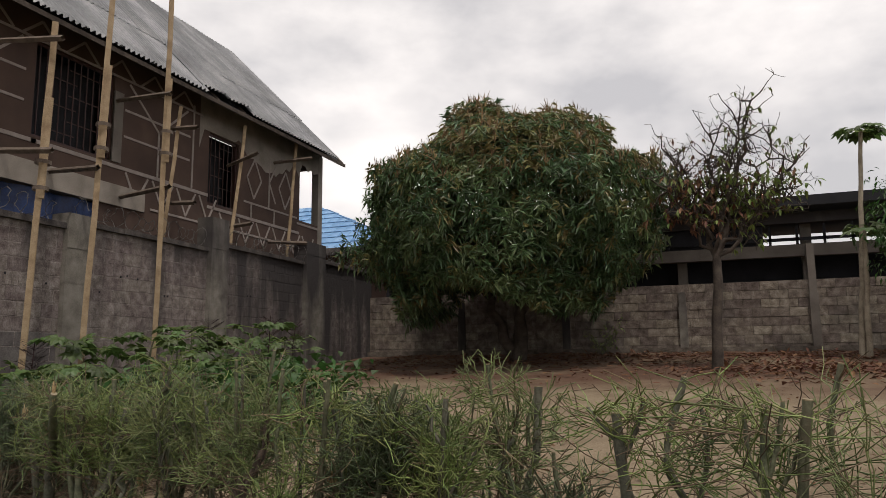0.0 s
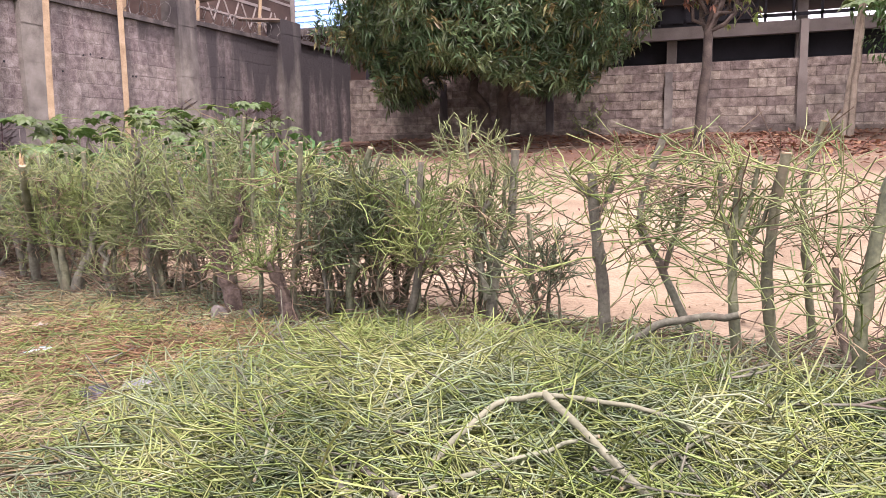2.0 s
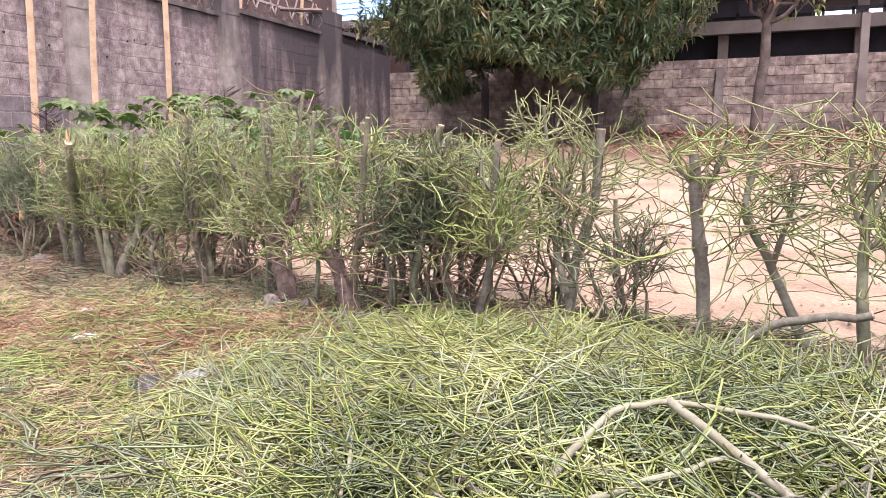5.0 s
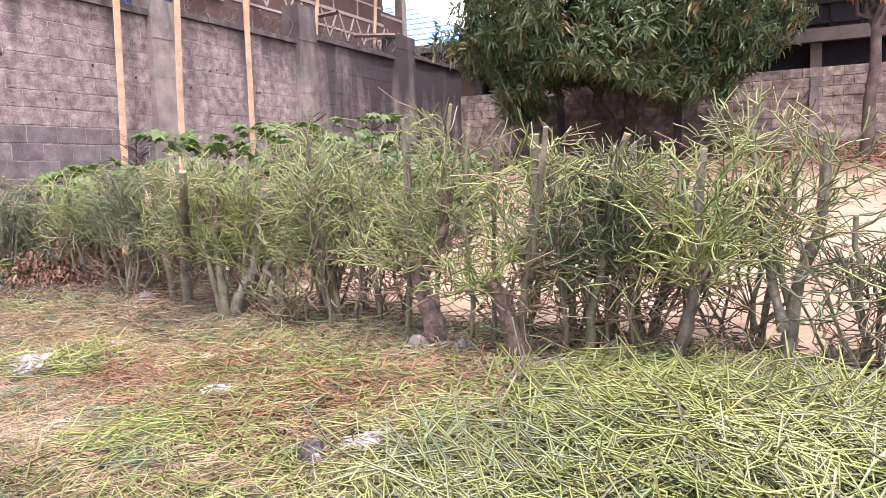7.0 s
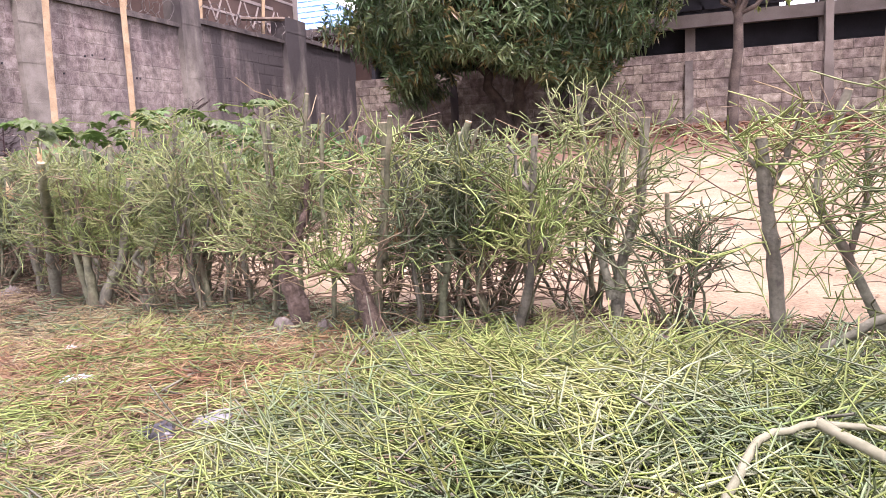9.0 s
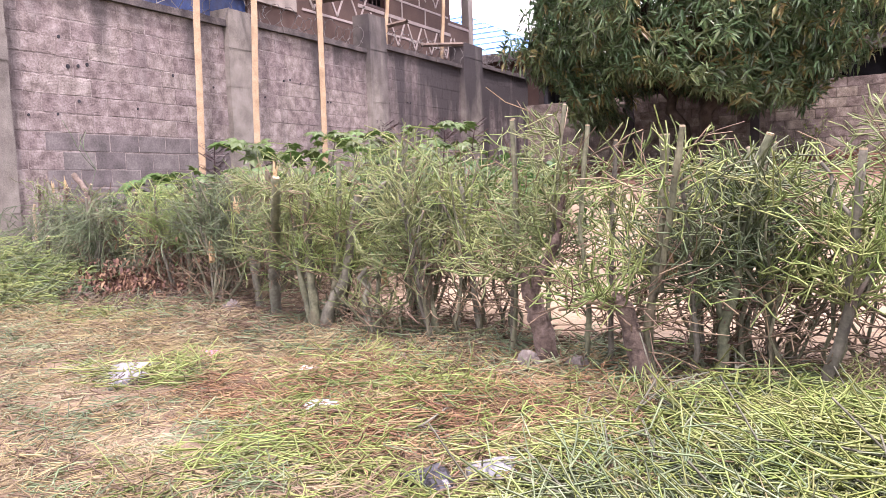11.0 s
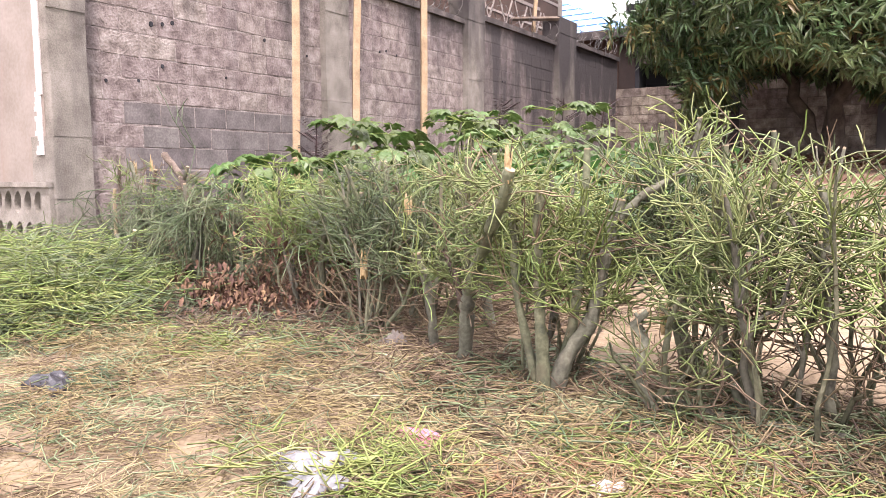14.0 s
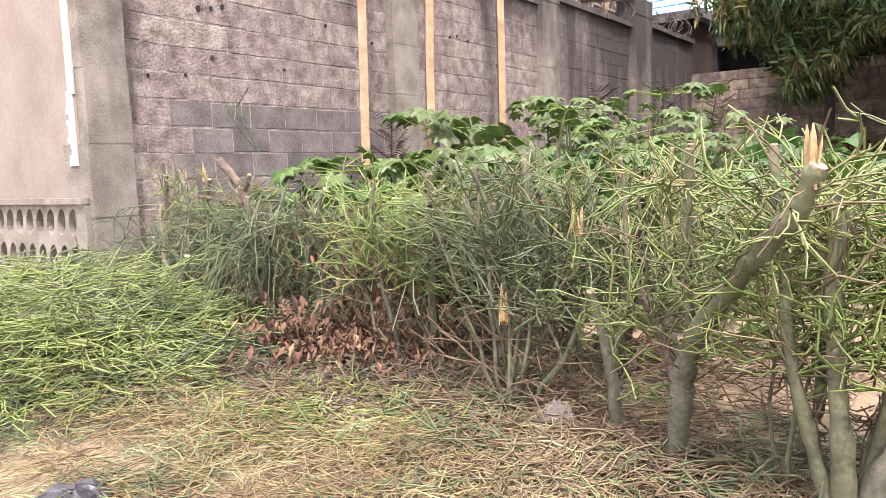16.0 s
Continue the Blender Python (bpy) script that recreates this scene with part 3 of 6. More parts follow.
# ---- scaffold ----
def pole(ax, ay, az, bx, by, bz, r, label, splice=None):
    p = empty("scaffold_pole", ax, ay, az, label, "pole", "scaffold poles")
    k = np.linspace(0, 1, 9)[:, None]
    path = np.array([[ax, ay, az]]) * (1 - k) + np.array([[bx, by, bz]]) * k
    path[1:-1] += rng.uniform(-0.012, 0.012, (7, 3))
    h = Heap().tubes([path], [np.full(9, r)], 4)
    h.tubes([[path[-1], path[-1] + (0, 0, 0.002)]], [[r, 0.001]], 4)
    child(part("shaft", h, M_WOOD), p)
    if splice:
        c = path[0] * (1 - splice) + path[-1] * splice
        d = unit(path[-1] - path[0])
        h = Heap().tubes([[c - d * 0.35 + (0.06, 0, 0), c + d * 1.2 + (0.06, 0, 0)]], [[r * 0.9, r * 0.9]], 4)
        child(part("spliced_pole", h, M_WOOD), p)
        for s in (-0.2, 0.2):
            q = c + d * s
            h = Heap().tubes([[q - d * 0.03 + (0.03, 0, 0), q + d * 0.03 + (0.03, 0, 0)]], [[r * 1.9, r * 1.9]], 8)
            child(part("lashing", h, M_WOODOLD), p)


raw = "raw squared wooden scaffold pole standing by the block wall"
pole(0.45, 2.97, 0.05, 0.45, 3.16, 6.45, 0.06, raw, 0.62)
pole(0.65, 3.82, 0.1, 0.66, 4.10, 9.2, 0.06, raw, 0.52)
pole(0.60, 5.44, 0.2, 0.60, 5.46, 9.2, 0.06, raw, 0.55)
short = "short weathered scaffold post between the wall and the house"
pole(-0.45, 6.65, 3.3, -0.45, 7.05, 6.5, 0.05, short)
pole(-0.45, 8.75, 3.3, -0.45, 9.25, 6.75, 0.05, short)
pole(-0.45, 11.1, 3.3, -0.45, 11.5, 7.0, 0.05, short)


def putlog(y, z, x0, x1, skew, tilt):
    h = Heap()
    d = np.array([x1 - x0, skew, tilt])
    h.tubes([[np.array([x0, y, z]), np.array([x0, y, z]) + d]], [[0.05, 0.045]], 4)
    tagged(part("scaffold_board", h, M_WOODOLD), "weathered board laid from scaffold pole to house wall", "board", "scaffold boards")


for y, z, s, ti in ((3.0, 4.35, -0.45, 0.05), (3.85, 4.3, 0.5, 0.22), (5.45, 4.35, 0.5, 0.05), (3.05, 6.1, -0.25, 0.1), (5.4, 6.05, 0.35, 0.2)):
    putlog(y, z, 0.75, HX + 0.06, s, ti)
for y, z, s, ti in ((6.9, 4.4, 0.2, 0.1), (8.95, 5.95, 0.2, -0.15), (8.8, 4.3, 0.2, 0.0), (11.35, 6.45, -0.3, -0.1), (11.2, 4.2, -0.3, 0.05), (6.9, 5.95, 0.1, 0.1)):
    putlog(y, z, 0.12, HX + 0.06, s, ti)


def razor_wire(y0, y1, z, turns, seed):
    r = np.random.default_rng(seed)
    n = turns * 14
    t = np.linspace(0, 1, n)
    rad = 0.17 + 0.06 * np.sin(t * 19 + seed)
    path = np.stack([-0.1 + rad * np.cos(t * turns * 2 * np.pi), y0 + (y1 - y0) * t + 0.03 * r.standard_normal(n), z + 0.17 + rad * np.sin(t * turns * 2 * np.pi)], -1)
    h = Heap().tubes([path], [np.full(n, 0.006)], 3)
    barbs = path[::2]
    d = r.standard_normal(barbs.shape)
    d = unit(d) * 0.03
    h.tubes(np.stack([barbs - d, barbs + d], 1), np.full((len(barbs), 2), 0.0035), 3)
    tagged(part("razor_wire", h, M_STEEL), "coiled rusty razor wire along the wall top", "razor wire", "razor wire coils")


razor_wire(1.0, 4.0, 3.5, 11, 1)
razor_wire(4.3, 7.6, 3.6, 12, 2)
razor_wire(7.9, 11.4, 3.76, 13, 3)
razor_wire(11.6, 15.0, 3.92, 13, 4)


# ---- shed behind the back wall, and a blue roofed house ----
def shed():
    s = empty("shed", 11, 18, 0, "open-sided dark shed with concrete beams behind the back wall", "shed")
    y = 15.3

    def add(name, h, mat, label=""):
        return child(part(name, h, mat, None, label), s)

    # Left end is extended behind the mango to darken gaps in its crown.
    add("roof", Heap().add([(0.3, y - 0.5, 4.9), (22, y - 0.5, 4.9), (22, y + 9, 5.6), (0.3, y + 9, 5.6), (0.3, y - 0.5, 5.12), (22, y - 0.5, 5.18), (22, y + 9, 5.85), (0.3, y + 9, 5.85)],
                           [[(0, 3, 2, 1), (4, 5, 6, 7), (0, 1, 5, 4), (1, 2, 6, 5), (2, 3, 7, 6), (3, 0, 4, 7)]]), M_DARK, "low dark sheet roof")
    add("upper_beam", Heap().box(0.5, 22, y, y + 0.25, 4.56, 4.82), M_PILLAR, "pale concrete beam")
    add("lower_beam", Heap().box(0.5, 22, y, y + 0.25, 3.72, 4.02), M_PATCH, "pale concrete beam")
    for x in (2.9, 5.9, 8.9, 11.9, 14.9, 17.9):
        add("post", Heap().box(x - 0.12, x + 0.12, y + 0.25, y + 0.5, 1.3, 4.9), M_PATCH)
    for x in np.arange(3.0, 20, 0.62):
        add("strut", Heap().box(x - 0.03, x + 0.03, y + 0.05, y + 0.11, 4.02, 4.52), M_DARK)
    # Added near-black boards keep bright sky from showing between the beams.
    add("clerestory_blocker", Heap().box(0.5, 10.9, y + 0.13, y + 0.17, 4.02, 4.56), M_DARK, "added near-black boards that close off the sky under the roof")
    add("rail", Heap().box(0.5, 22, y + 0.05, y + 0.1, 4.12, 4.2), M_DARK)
    # Near-black sheets below are added to stand in for the shed's inner shade.
    add("back_panel", Heap().box(0.5, 22, y + 8.0, y + 8.1, 1.2, 4.85), M_DARK, "added near-black panel that blocks the sky behind")
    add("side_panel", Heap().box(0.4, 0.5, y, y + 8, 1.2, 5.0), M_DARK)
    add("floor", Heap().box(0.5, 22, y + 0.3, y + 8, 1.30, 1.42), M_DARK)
    add("inner_shade_sheet", Heap().box(0.5, 22, y + 0.6, y + 0.64, 1.4, 3.75), M_DARK, "added near-black sheet for the shade inside")


shed()


def blue_house():
    b = empty("blue_roofed_house", -7, 24, 0, "neighbouring house under a light blue metal tile roof", "house")
    child(part("wall", Heap().box(-12, -1.5, 19.5, 27, 1, 5.45), M_PLASTER), b)
    e = Heap()
    e.add([(-12.5, 18.9, 5.35), (-0.9, 18.9, 5.35), (-0.9, 27.6, 5.35), (-12.5, 27.6, 5.35), (-9.5, 23.2, 8.0), (-6.5, 23.2, 8.0)],
          [[(0, 1, 5, 4), (2, 3, 4, 5)], [(1, 2, 5), (3, 0, 4)], [(3, 2, 1, 0)]])
    child(part("roof", e, M_BLUEROOF, None, "light blue metal tile roof"), b)
    h = Heap()
    for k in range(1, 9):
        t = k / 9
        a = np.array([-12.5, 18.9, 5.35]) * (1 - t) + np.array([-9.5, 23.2, 8.0]) * t + (0, -0.02, 0.02)
        c = np.array([-0.9, 18.9, 5.35]) * (1 - t) + np.array([-6.5, 23.2, 8.0]) * t + (0.02, -0.02, 0.02)
        g = np.array([-0.9, 27.6, 5.35]) * (1 - t) + np.array([-6.5, 23.2, 8.0]) * t + (0.02, 0.02, 0.02)
        h.tubes([[a, c], [c, g]], [[0.025] * 2] * 2, 4)
    for k in range(1, 28):
        x = -12.5 + 11.6 * k / 28
        t = min(1.0, (x + 12.5) / 3.0 if x < -9.5 else (1.0 if x < -6.5 else (-0.9 - x) / 5.6))
        h.tubes([[(x, 18.88, 5.37), (x, 18.88 + 4.3 * t, 5.37 + 2.65 * t)]], [[0.02, 0.02]], 3)
    child(part("tile_ribs", h, M_BLUEROOF, None, kind="stuff"), b)
    child(part("eave_board", Heap().box(-12.5, -0.85, 18.85, 18.92, 5.1, 5.36).box(-0.92, -0.85, 18.9, 27.6, 5.1, 5.36), M_COPE), b)


blue_house()


# ---- trees ----
def rand_dirs(r, n):
    return unit(r.standard_normal((n, 3)))


def leaves(heap, at, direction, length, width, droop, r, tilt=0.3):
    """Folded lance-shaped leaves, many at once: two halves meeting in a keel, bent downwards."""
    n = len(at)
    d = unit(direction)
    side = unit(np.cross(d, rand_dirs(r, n) * tilt + np.array([0, 0, 1.0])))
    nrm = np.cross(side, d)
    L, W = np.broadcast_to(length, n)[:, None], np.broadcast_to(width, n)[:, None]
    mid = at + d * L * 0.5 + np.array([0, 0, -1.0]) * L * droop * 0.25
    tip = at + d * L + np.array([0, 0, -1.0]) * L * droop
    v = np.stack([at, mid + side * W / 2 + nrm * W * 0.2, tip, mid - side * W / 2 + nrm * W * 0.2, mid], 1)
    i = np.arange(n)[:, None] * 5
    f3 = np.concatenate([i + np.array([[0, 4, 1]]), i + np.array([[4, 2, 1]]), i + np.array([[0, 3, 4]]), i + np.array([[4, 3, 2]])])
    heap.add(v, [f3])


def limb(a, b, r0, r1, r, k=6, wobble=0.06):
    t = np.linspace(0, 1, k)[:, None]
    p = np.array(a) * (1 - t) + np.array(b) * t
    p[1:-1] += r.standard_normal((k - 2, 3)) * wobble
    return p, np.linspace(r0, r1, k)


def mango():
    r = np.random.default_rng(21)
    cx, cy, cz = 5.15, 11.75, 4.70
    base = np.array([4.95, 12.9, float(ground_z(4.95, 12.9)) - 0.1])
    tree = empty("mango_tree", *base, "dense round mango tree with dark leaves and reddish panicles", "tree")
    trunk, crown, young, pan = Heap(), Heap(), Heap(), Heap()
    for end, rad in (((4.2, 12.9, 3.0), 0.13), ((5.35, 12.7, 3.0), 0.15), ((5.05, 13.3, 2.9), 0.11)):
        p, q = limb(base + r.uniform(-0.15, 0.15, 3) * (1, 1, 0), end, rad * 1.25, rad * 0.8, r, 7, 0.05)
        trunk.tubes([p], [q], 9)
        for _ in range(9):
            d = rand_dirs(r, 1)[0]
            d[2] = abs(d[2]) * 0.8 + 0.1
            tip = np.array([cx, cy, cz]) + d * np.array([3.0, 2.3, 2.1]) * r.uniform(0.6, 0.95)
            p, q = limb(end, tip, rad * 0.5, 0.02, r, 7, 0.14)
            trunk.tubes([p], [q], 6)
    n = 8200
    d = rand_dirs(r, n)
    d[:, 2] = np.where(d[:, 2] < -0.82, -d[:, 2], d[:, 2])
    lump = np.array([0.93 + 0.24 * noise.noise((a * 2.2, b * 2.2, c * 2.2)) + 0.14 * noise.noise((a * 5, b * 5, c * 5 + 4)) for a, b, c in d])
    shell = np.where(r.random(n) < 0.68, r.uniform(0.9, 1.03, n), r.uniform(0.55, 0.9, n))
    rad = np.stack([np.full(n, 3.65), np.full(n, 2.75), np.where(d[:, 2] > 0, 2.33, 3.3)], -1)
    p = np.array([cx, cy, cz]) + d * rad * (lump * shell)[:, None]
    skirt = 2.18 + 0.15 * np.sin(p[:, 0] * 2.1) + 0.75 * np.clip(1.5 - np.abs(p[:, 0] - 4.75), 0, 1)
    p[:, 2] = np.maximum(p[:, 2], skirt + 0.4 * r.random(n))
    out = unit(d + 0.35 * rand_dirs(r, n))
    per = 9
    at = np.repeat(p, per, 0) + r.standard_normal((n * per, 3)) * 0.035
    ax = np.repeat(out, per, 0)
    ring = unit(np.cross(ax, rand_dirs(r, n * per)))
    ld = unit(ax * r.uniform(-0.1, 0.7, (n * per, 1)) + ring + np.array([0, 0, -0.1]))
    size = r.uniform(0.16, 0.28, n * per)
    new_leaf = np.repeat((r.random(n) < 0.12 + 0.36 * (d[:, 2] > 0.25)), per)
    leaves(crown, at[~new_leaf], ld[~new_leaf], size[~new_leaf], size[~new_leaf] * 0.22, 0.2, r, 1.8)
    leaves(young, at[new_leaf], ld[new_leaf], size[new_leaf] * 0.9, size[new_leaf] * 0.24, 0.3, r, 1.8)
    top = p[(d[:, 2] > 0.15) & (r.random(n) < 0.22) & (shell > 0.9)]
    m = len(top) * 7
    a = np.repeat(top, 7, 0)
    b = a + unit(r.standard_normal((m, 3)) * 0.35 + np.array([0, 0, 1.0])) * r.uniform(0.15, 0.34, m)[:, None]
    pan.tubes(np.stack([a, (a + b) / 2 + 0.01, b], 1), np.tile([0.007, 0.010, 0.003], (m, 1)), 3)
    child(part("trunk", trunk, M_BARK, None, smooth=True), tree)
    child(part("crown", crown, M_MANGO, None, kind="stuff"), tree)
    child(part("young_leaves", young, M_MANGONEW, None, "brownish young leaves", kind="stuff"), tree)
    child(part("blossom", pan, M_FLOWER, None, "reddish flower panicles", kind="stuff"), tree)


mango()


def bare_tree():
    r = np.random.default_rng(33)
    x, y = 9.62, 11.0
    z = float(ground_z(x, y)) - 0.05
    tree = empty("bare_tree", x, y, z, "half-bare tree with thin limbs and a few dry leaves", "tree")
    wood, dry, green = Heap(), Heap(), Heap()
    fork = np.array([9.75, 11.0, 3.3])
    p, q = limb((x, y, z), fork, 0.115, 0.085, r, 8, 0.03)
    wood.tubes([p], [q], 9)
    tips = []
    targets = [(10.6, 11.0, 6.45, 0.075), (9.75, 10.9, 5.8, 0.06), (8.95, 11.2, 5.5, 0.055), (9.2, 10.6, 5.1, 0.05), (11.3, 10.8, 5.0, 0.05), (10.95, 11.4, 5.5, 0.05), (10.1, 11.6, 5.5, 0.05), (8.7, 10.8, 4.8, 0.045), (11.2, 11.0, 4.4, 0.04), (10.3, 10.5, 5.8, 0.045)]
    for tx, ty, tz, rad in targets:
        p, q = limb(fork + r.uniform(-0.05, 0.05, 3), (tx, ty, tz), rad, 0.014, r, 10, 0.07)
        wood.tubes([p], [q], 6)
        for _ in range(30):
            k = r.integers(3, 10)
            e = p[k] + unit(rand_dirs(r, 1)[0] * 0.8 + np.array([0, 0, 0.55])) * r.uniform(0.3, 0.8)
            b, c = limb(p[k], e, 0.018, 0.006, r, 5, 0.03)
            wood.tubes([b], [c], 4)
            for _ in range(4):
                j = r.integers(1, 5)
                e2 = b[j] + unit(rand_dirs(r, 1)[0] + np.array([0, 0, 0.4])) * r.uniform(0.12, 0.32)
                b2, c2 = limb(b[j], e2, 0.008, 0.004, r, 4, 0.015)
                wood.tubes([b2], [c2], 3)
                tips.append(e2)
    tips = np.array(tips)
    keep = tips[r.random(len(tips)) < np.where(tips[:, 2] < 4.9, 0.55, 0.24)]
    at = np.repeat(keep, 3, 0)
    n = len(at)
    dn = unit(rand_dirs(r, n) * 0.7 + np.array([0, 0, -0.7]))
    low = (at[:, 2] < 5.0)
    br = (r.random(n) < 0.6) & ((at[:, 0] < 9.9) | (r.random(n) < 0.3))
    s = r.uniform(0.08, 0.15, n) * np.where(low, 1.35, 1.0)
    leaves(dry, at[br], dn[br], s[br], s[br] * 0.42, 0.2, r)
    leaves(green, at[~br], dn[~br], s[~br], s[~br] * 0.45, 0.2, r)
    child(part("trunk", wood, M_BARK, None, smooth=True), tree)
    child(part("dry_leaves", dry, M_BROWNLEAF, None, "hanging brown leaves", kind="stuff"), tree)
    child(part("green_leaves", green, M_LIMELEAF, None, "sparse lime green leaves", kind="stuff"), tree)


bare_tree()


def palmate_mesh(name, mat, lobes=7, seed=1):
    """A lobed leaf about one unit wide, in the plane z=0, with raised veins and drooping tips."""
    r = np.random.default_rng(seed)
    v, f = [(0, 0, 0.0)], []
    for k in range(lobes):
        a = (k - (lobes - 1) / 2) * (math.radians(300) / lobes)
        length = 0.56 * (1 - 0.35 * abs(k - (lobes - 1) / 2) / (lobes / 2)) * r.uniform(0.92, 1.08)
        c, s = math.cos(a), math.sin(a)
        w = length * 0.27
        i = len(v)
        v += [(c * length * 0.55 - s * w, s * length * 0.55 + c * w, -0.03), (c * length, s * length, -0.13), (c * length * 0.55 + s * w, s * length * 0.55 - c * w, -0.03), (c * length * 0.55, s * length * 0.55, 0.02)]
        f += [(0, i + 3, i), (i + 3, i + 1, i), (0, i + 2, i + 3), (i + 3, i + 2, i + 1)]
    me = Heap().add(v, [f]).mesh(name)
    me.materials.append(mat)
    return me


PALM = [palmate_mesh("leaf", M_BROAD, 7, k) for k in range(3)]


def papaya(x, y, h, n, spread, size, label, lean=(0.3, 0), low=True):
    z = float(ground_z(x, y)) - 0.05
    r = np.random.default_rng(int(x * 100))
    t = empty("papaya_tree", x, y, z, label, "tree", "papaya trees")
    top = np.array([x + lean[0], y + lean[1], z + h])
    p, q = limb((x, y, z), top, 0.07, 0.04, r, 10, 0.012)
    child(part("trunk", Heap().tubes([p], [q], 8), M_PAPBARK, None, smooth=True), t)
    for k in range(n):
        a = 2 * math.pi * k / n + r.uniform(-0.2, 0.2)
        e = top + np.array([math.cos(a), math.sin(a), r.uniform(-0.1, 0.35)]) * spread * r.uniform(0.7, 1.1)
        b, c = limb(top, e, 0.012, 0.007, r, 4, 0.01)
        child(part("leaf_stalk", Heap().tubes([b], [c], 4), M_LIMELEAF, None), t)
        o = shared("leaf", PALM[k % 3], None, Matrix.Translation(e) @ Matrix.Rotation(a, 4, "Z") @ Matrix.Rotation(radians(r.uniform(15, 50)), 4, "Y") @ Matrix.Scale(size * r.uniform(0.8, 1.15), 4))
        child(o, t)


papaya(12.5, 13.0, 4.95, 11, 0.34, 0.55, "slim papaya tree with a small tuft of leaves", (0.37, 0))
papaya(12.62, 12.95, 2.75, 7, 0.32, 0.5, "young papaya shoot beside the slim papaya", (0.1, -0.2))


def side_tree():
    r = np.random.default_rng(44)
    x, y = 14.3, 12.4
    z = float(ground_z(x, y))
    tree = empty("leafy_tree", x, y, z, "bright green leafy tree at the lot's edge", "tree")
    wood, crown = Heap(), Heap()
    p, q = limb((x, y, z - 0.1), (x, y, 3.0), 0.14, 0.09, r, 6, 0.04)
    wood.tubes([p], [q], 8)
    n = 520
    d = rand_dirs(r, n)
    c = np.array([x, y, 3.9]) + d * np.array([1.55, 1.5, 1.6]) * (r.uniform(0.55, 1.05, n) * (0.85 + 0.3 * r.random(n)))[:, None]
    for e in c[::12]:
        p, q = limb((x, y, 2.9), e, 0.05, 0.012, r, 6, 0.08)
        wood.tubes([p], [q], 5)
    at = np.repeat(c, 12, 0) + r.standard_normal((n * 12, 3)) * 0.09
    ld = unit(rand_dirs(r, n * 12) + np.repeat(d, 12, 0) * 0.5 + np.array([0, 0, -0.3]))
    s = r.uniform(0.09, 0.17, n * 12)
    leaves(crown, at, ld, s, s * 0.4, 0.3, r)
    child(part("trunk", wood, M_BARK, None, smooth=True), tree)
    child(part("crown", crown, M_VINE, None, kind="stuff"), tree)


side_tree()


# ---- broad-leaved plants between the hedge and the wall ----
def broad_plant(x, y, h, n, size, seed):
    r = np.random.default_rng(seed)
    z = float(ground_z(x, y)) - 0.03
    pl = empty("broad_leaved_plant", x, y, z, "bright green broad-leaved plant with lobed leaves", "plant", "broad-leaved plants")
    for s in range(2):
        top = np.array([x, y, z + h]) + r.uniform(-0.15, 0.15, 3)
        p, q = limb((x, y, z), top, 0.02, 0.01, r, 5, 0.03)
        child(part("stem", Heap().tubes([p], [q], 5), M_STEMG, None, smooth=True), pl)
        for k in range(n):
            a = r.uniform(0, 2 * math.pi)
            k0 = p[r.integers(1, 5)]
            e = k0 + np.array([math.cos(a), math.sin(a), r.uniform(-0.1, 0.5)]) * r.uniform(0.18, 0.55)
            e[2] = min(e[2], z + h + 0.12)
            b, c = limb(k0, e, 0.006, 0.004, r, 3, 0.01)
            child(part("leaf_stalk", Heap().tubes([b], [c], 3), M_LIMELEAF, None), pl)
            o = shared("leaf", PALM[r.integers(0, 3)], None, Matrix.Translation(e) @ Matrix.Rotation(a, 4, "Z") @ Matrix.Rotation(radians(r.uniform(0, 40)), 4, "Y") @ Matrix.Rotation(radians(r.uniform(-25, 25)), 4, "X") @ Matrix.Scale(size * r.uniform(0.7, 1.25), 4))
            child(o, pl)


for k, (px, py, ph) in enumerate([(1.0, 2.0, 1.1), (1.9, 2.3, 1.0), (2.7, 2.0, 0.95), (1.4, 3.1, 1.35), (2.4, 3.2, 1.35), (3.3, 2.8, 1.2), (1.0, 4.0, 1.3), (2.0, 4.3, 1.4), (3.1, 4.0, 1.3),
                                  (1.4, 5.3, 1.35), (2.5, 5.4, 1.35), (3.5, 5.1, 1.15), (1.2, 6.6, 1.3), (2.3, 6.8, 1.15), (4.1, 3.5, 0.72), (1.0, 8.0, 1.05), (4.2, 4.6, 0.7), (3.8, 2.0, 0.8), (2.2, 1.4, 0.8)]):
    broad_plant(px, py, ph * (0.92 if px < 3 else 0.8), 17, 0.27 if k % 3 else 0.36, 100 + k)


def vine_patch():
    r = np.random.default_rng(8)
    h = Heap()
    n = 5200
    x = r.uniform(0.3, 5.6, n)
    y = r.uniform(0.9, 6.2, n)
    ok = ((x - 2.4) / 2.7) ** 2 + ((y - 3.4) / 3.0) ** 2 + 0.25 * r.standard_normal(n) < 1
    x, y = x[ok], y[ok]
    n = len(x)
    z = ground_z(x, y) + r.uniform(0.04, 1.0, n) ** 1.6 * np.clip(1.35 - 0.22 * np.abs(x - 2), 0.25, 0.8)
    s = r.uniform(0.10, 0.22, n)
    leaves(h, np.stack([x, y, z], -1), unit(rand_dirs(r, n) + np.array([0, 0, 0.1])), s, s * 0.75, 0.25, r)
    tagged(part("creeping_vine", h, M_VINE, kind="stuff"), "creeping green vine and weeds covering the ground", "vine", kind="stuff")


vine_patch()


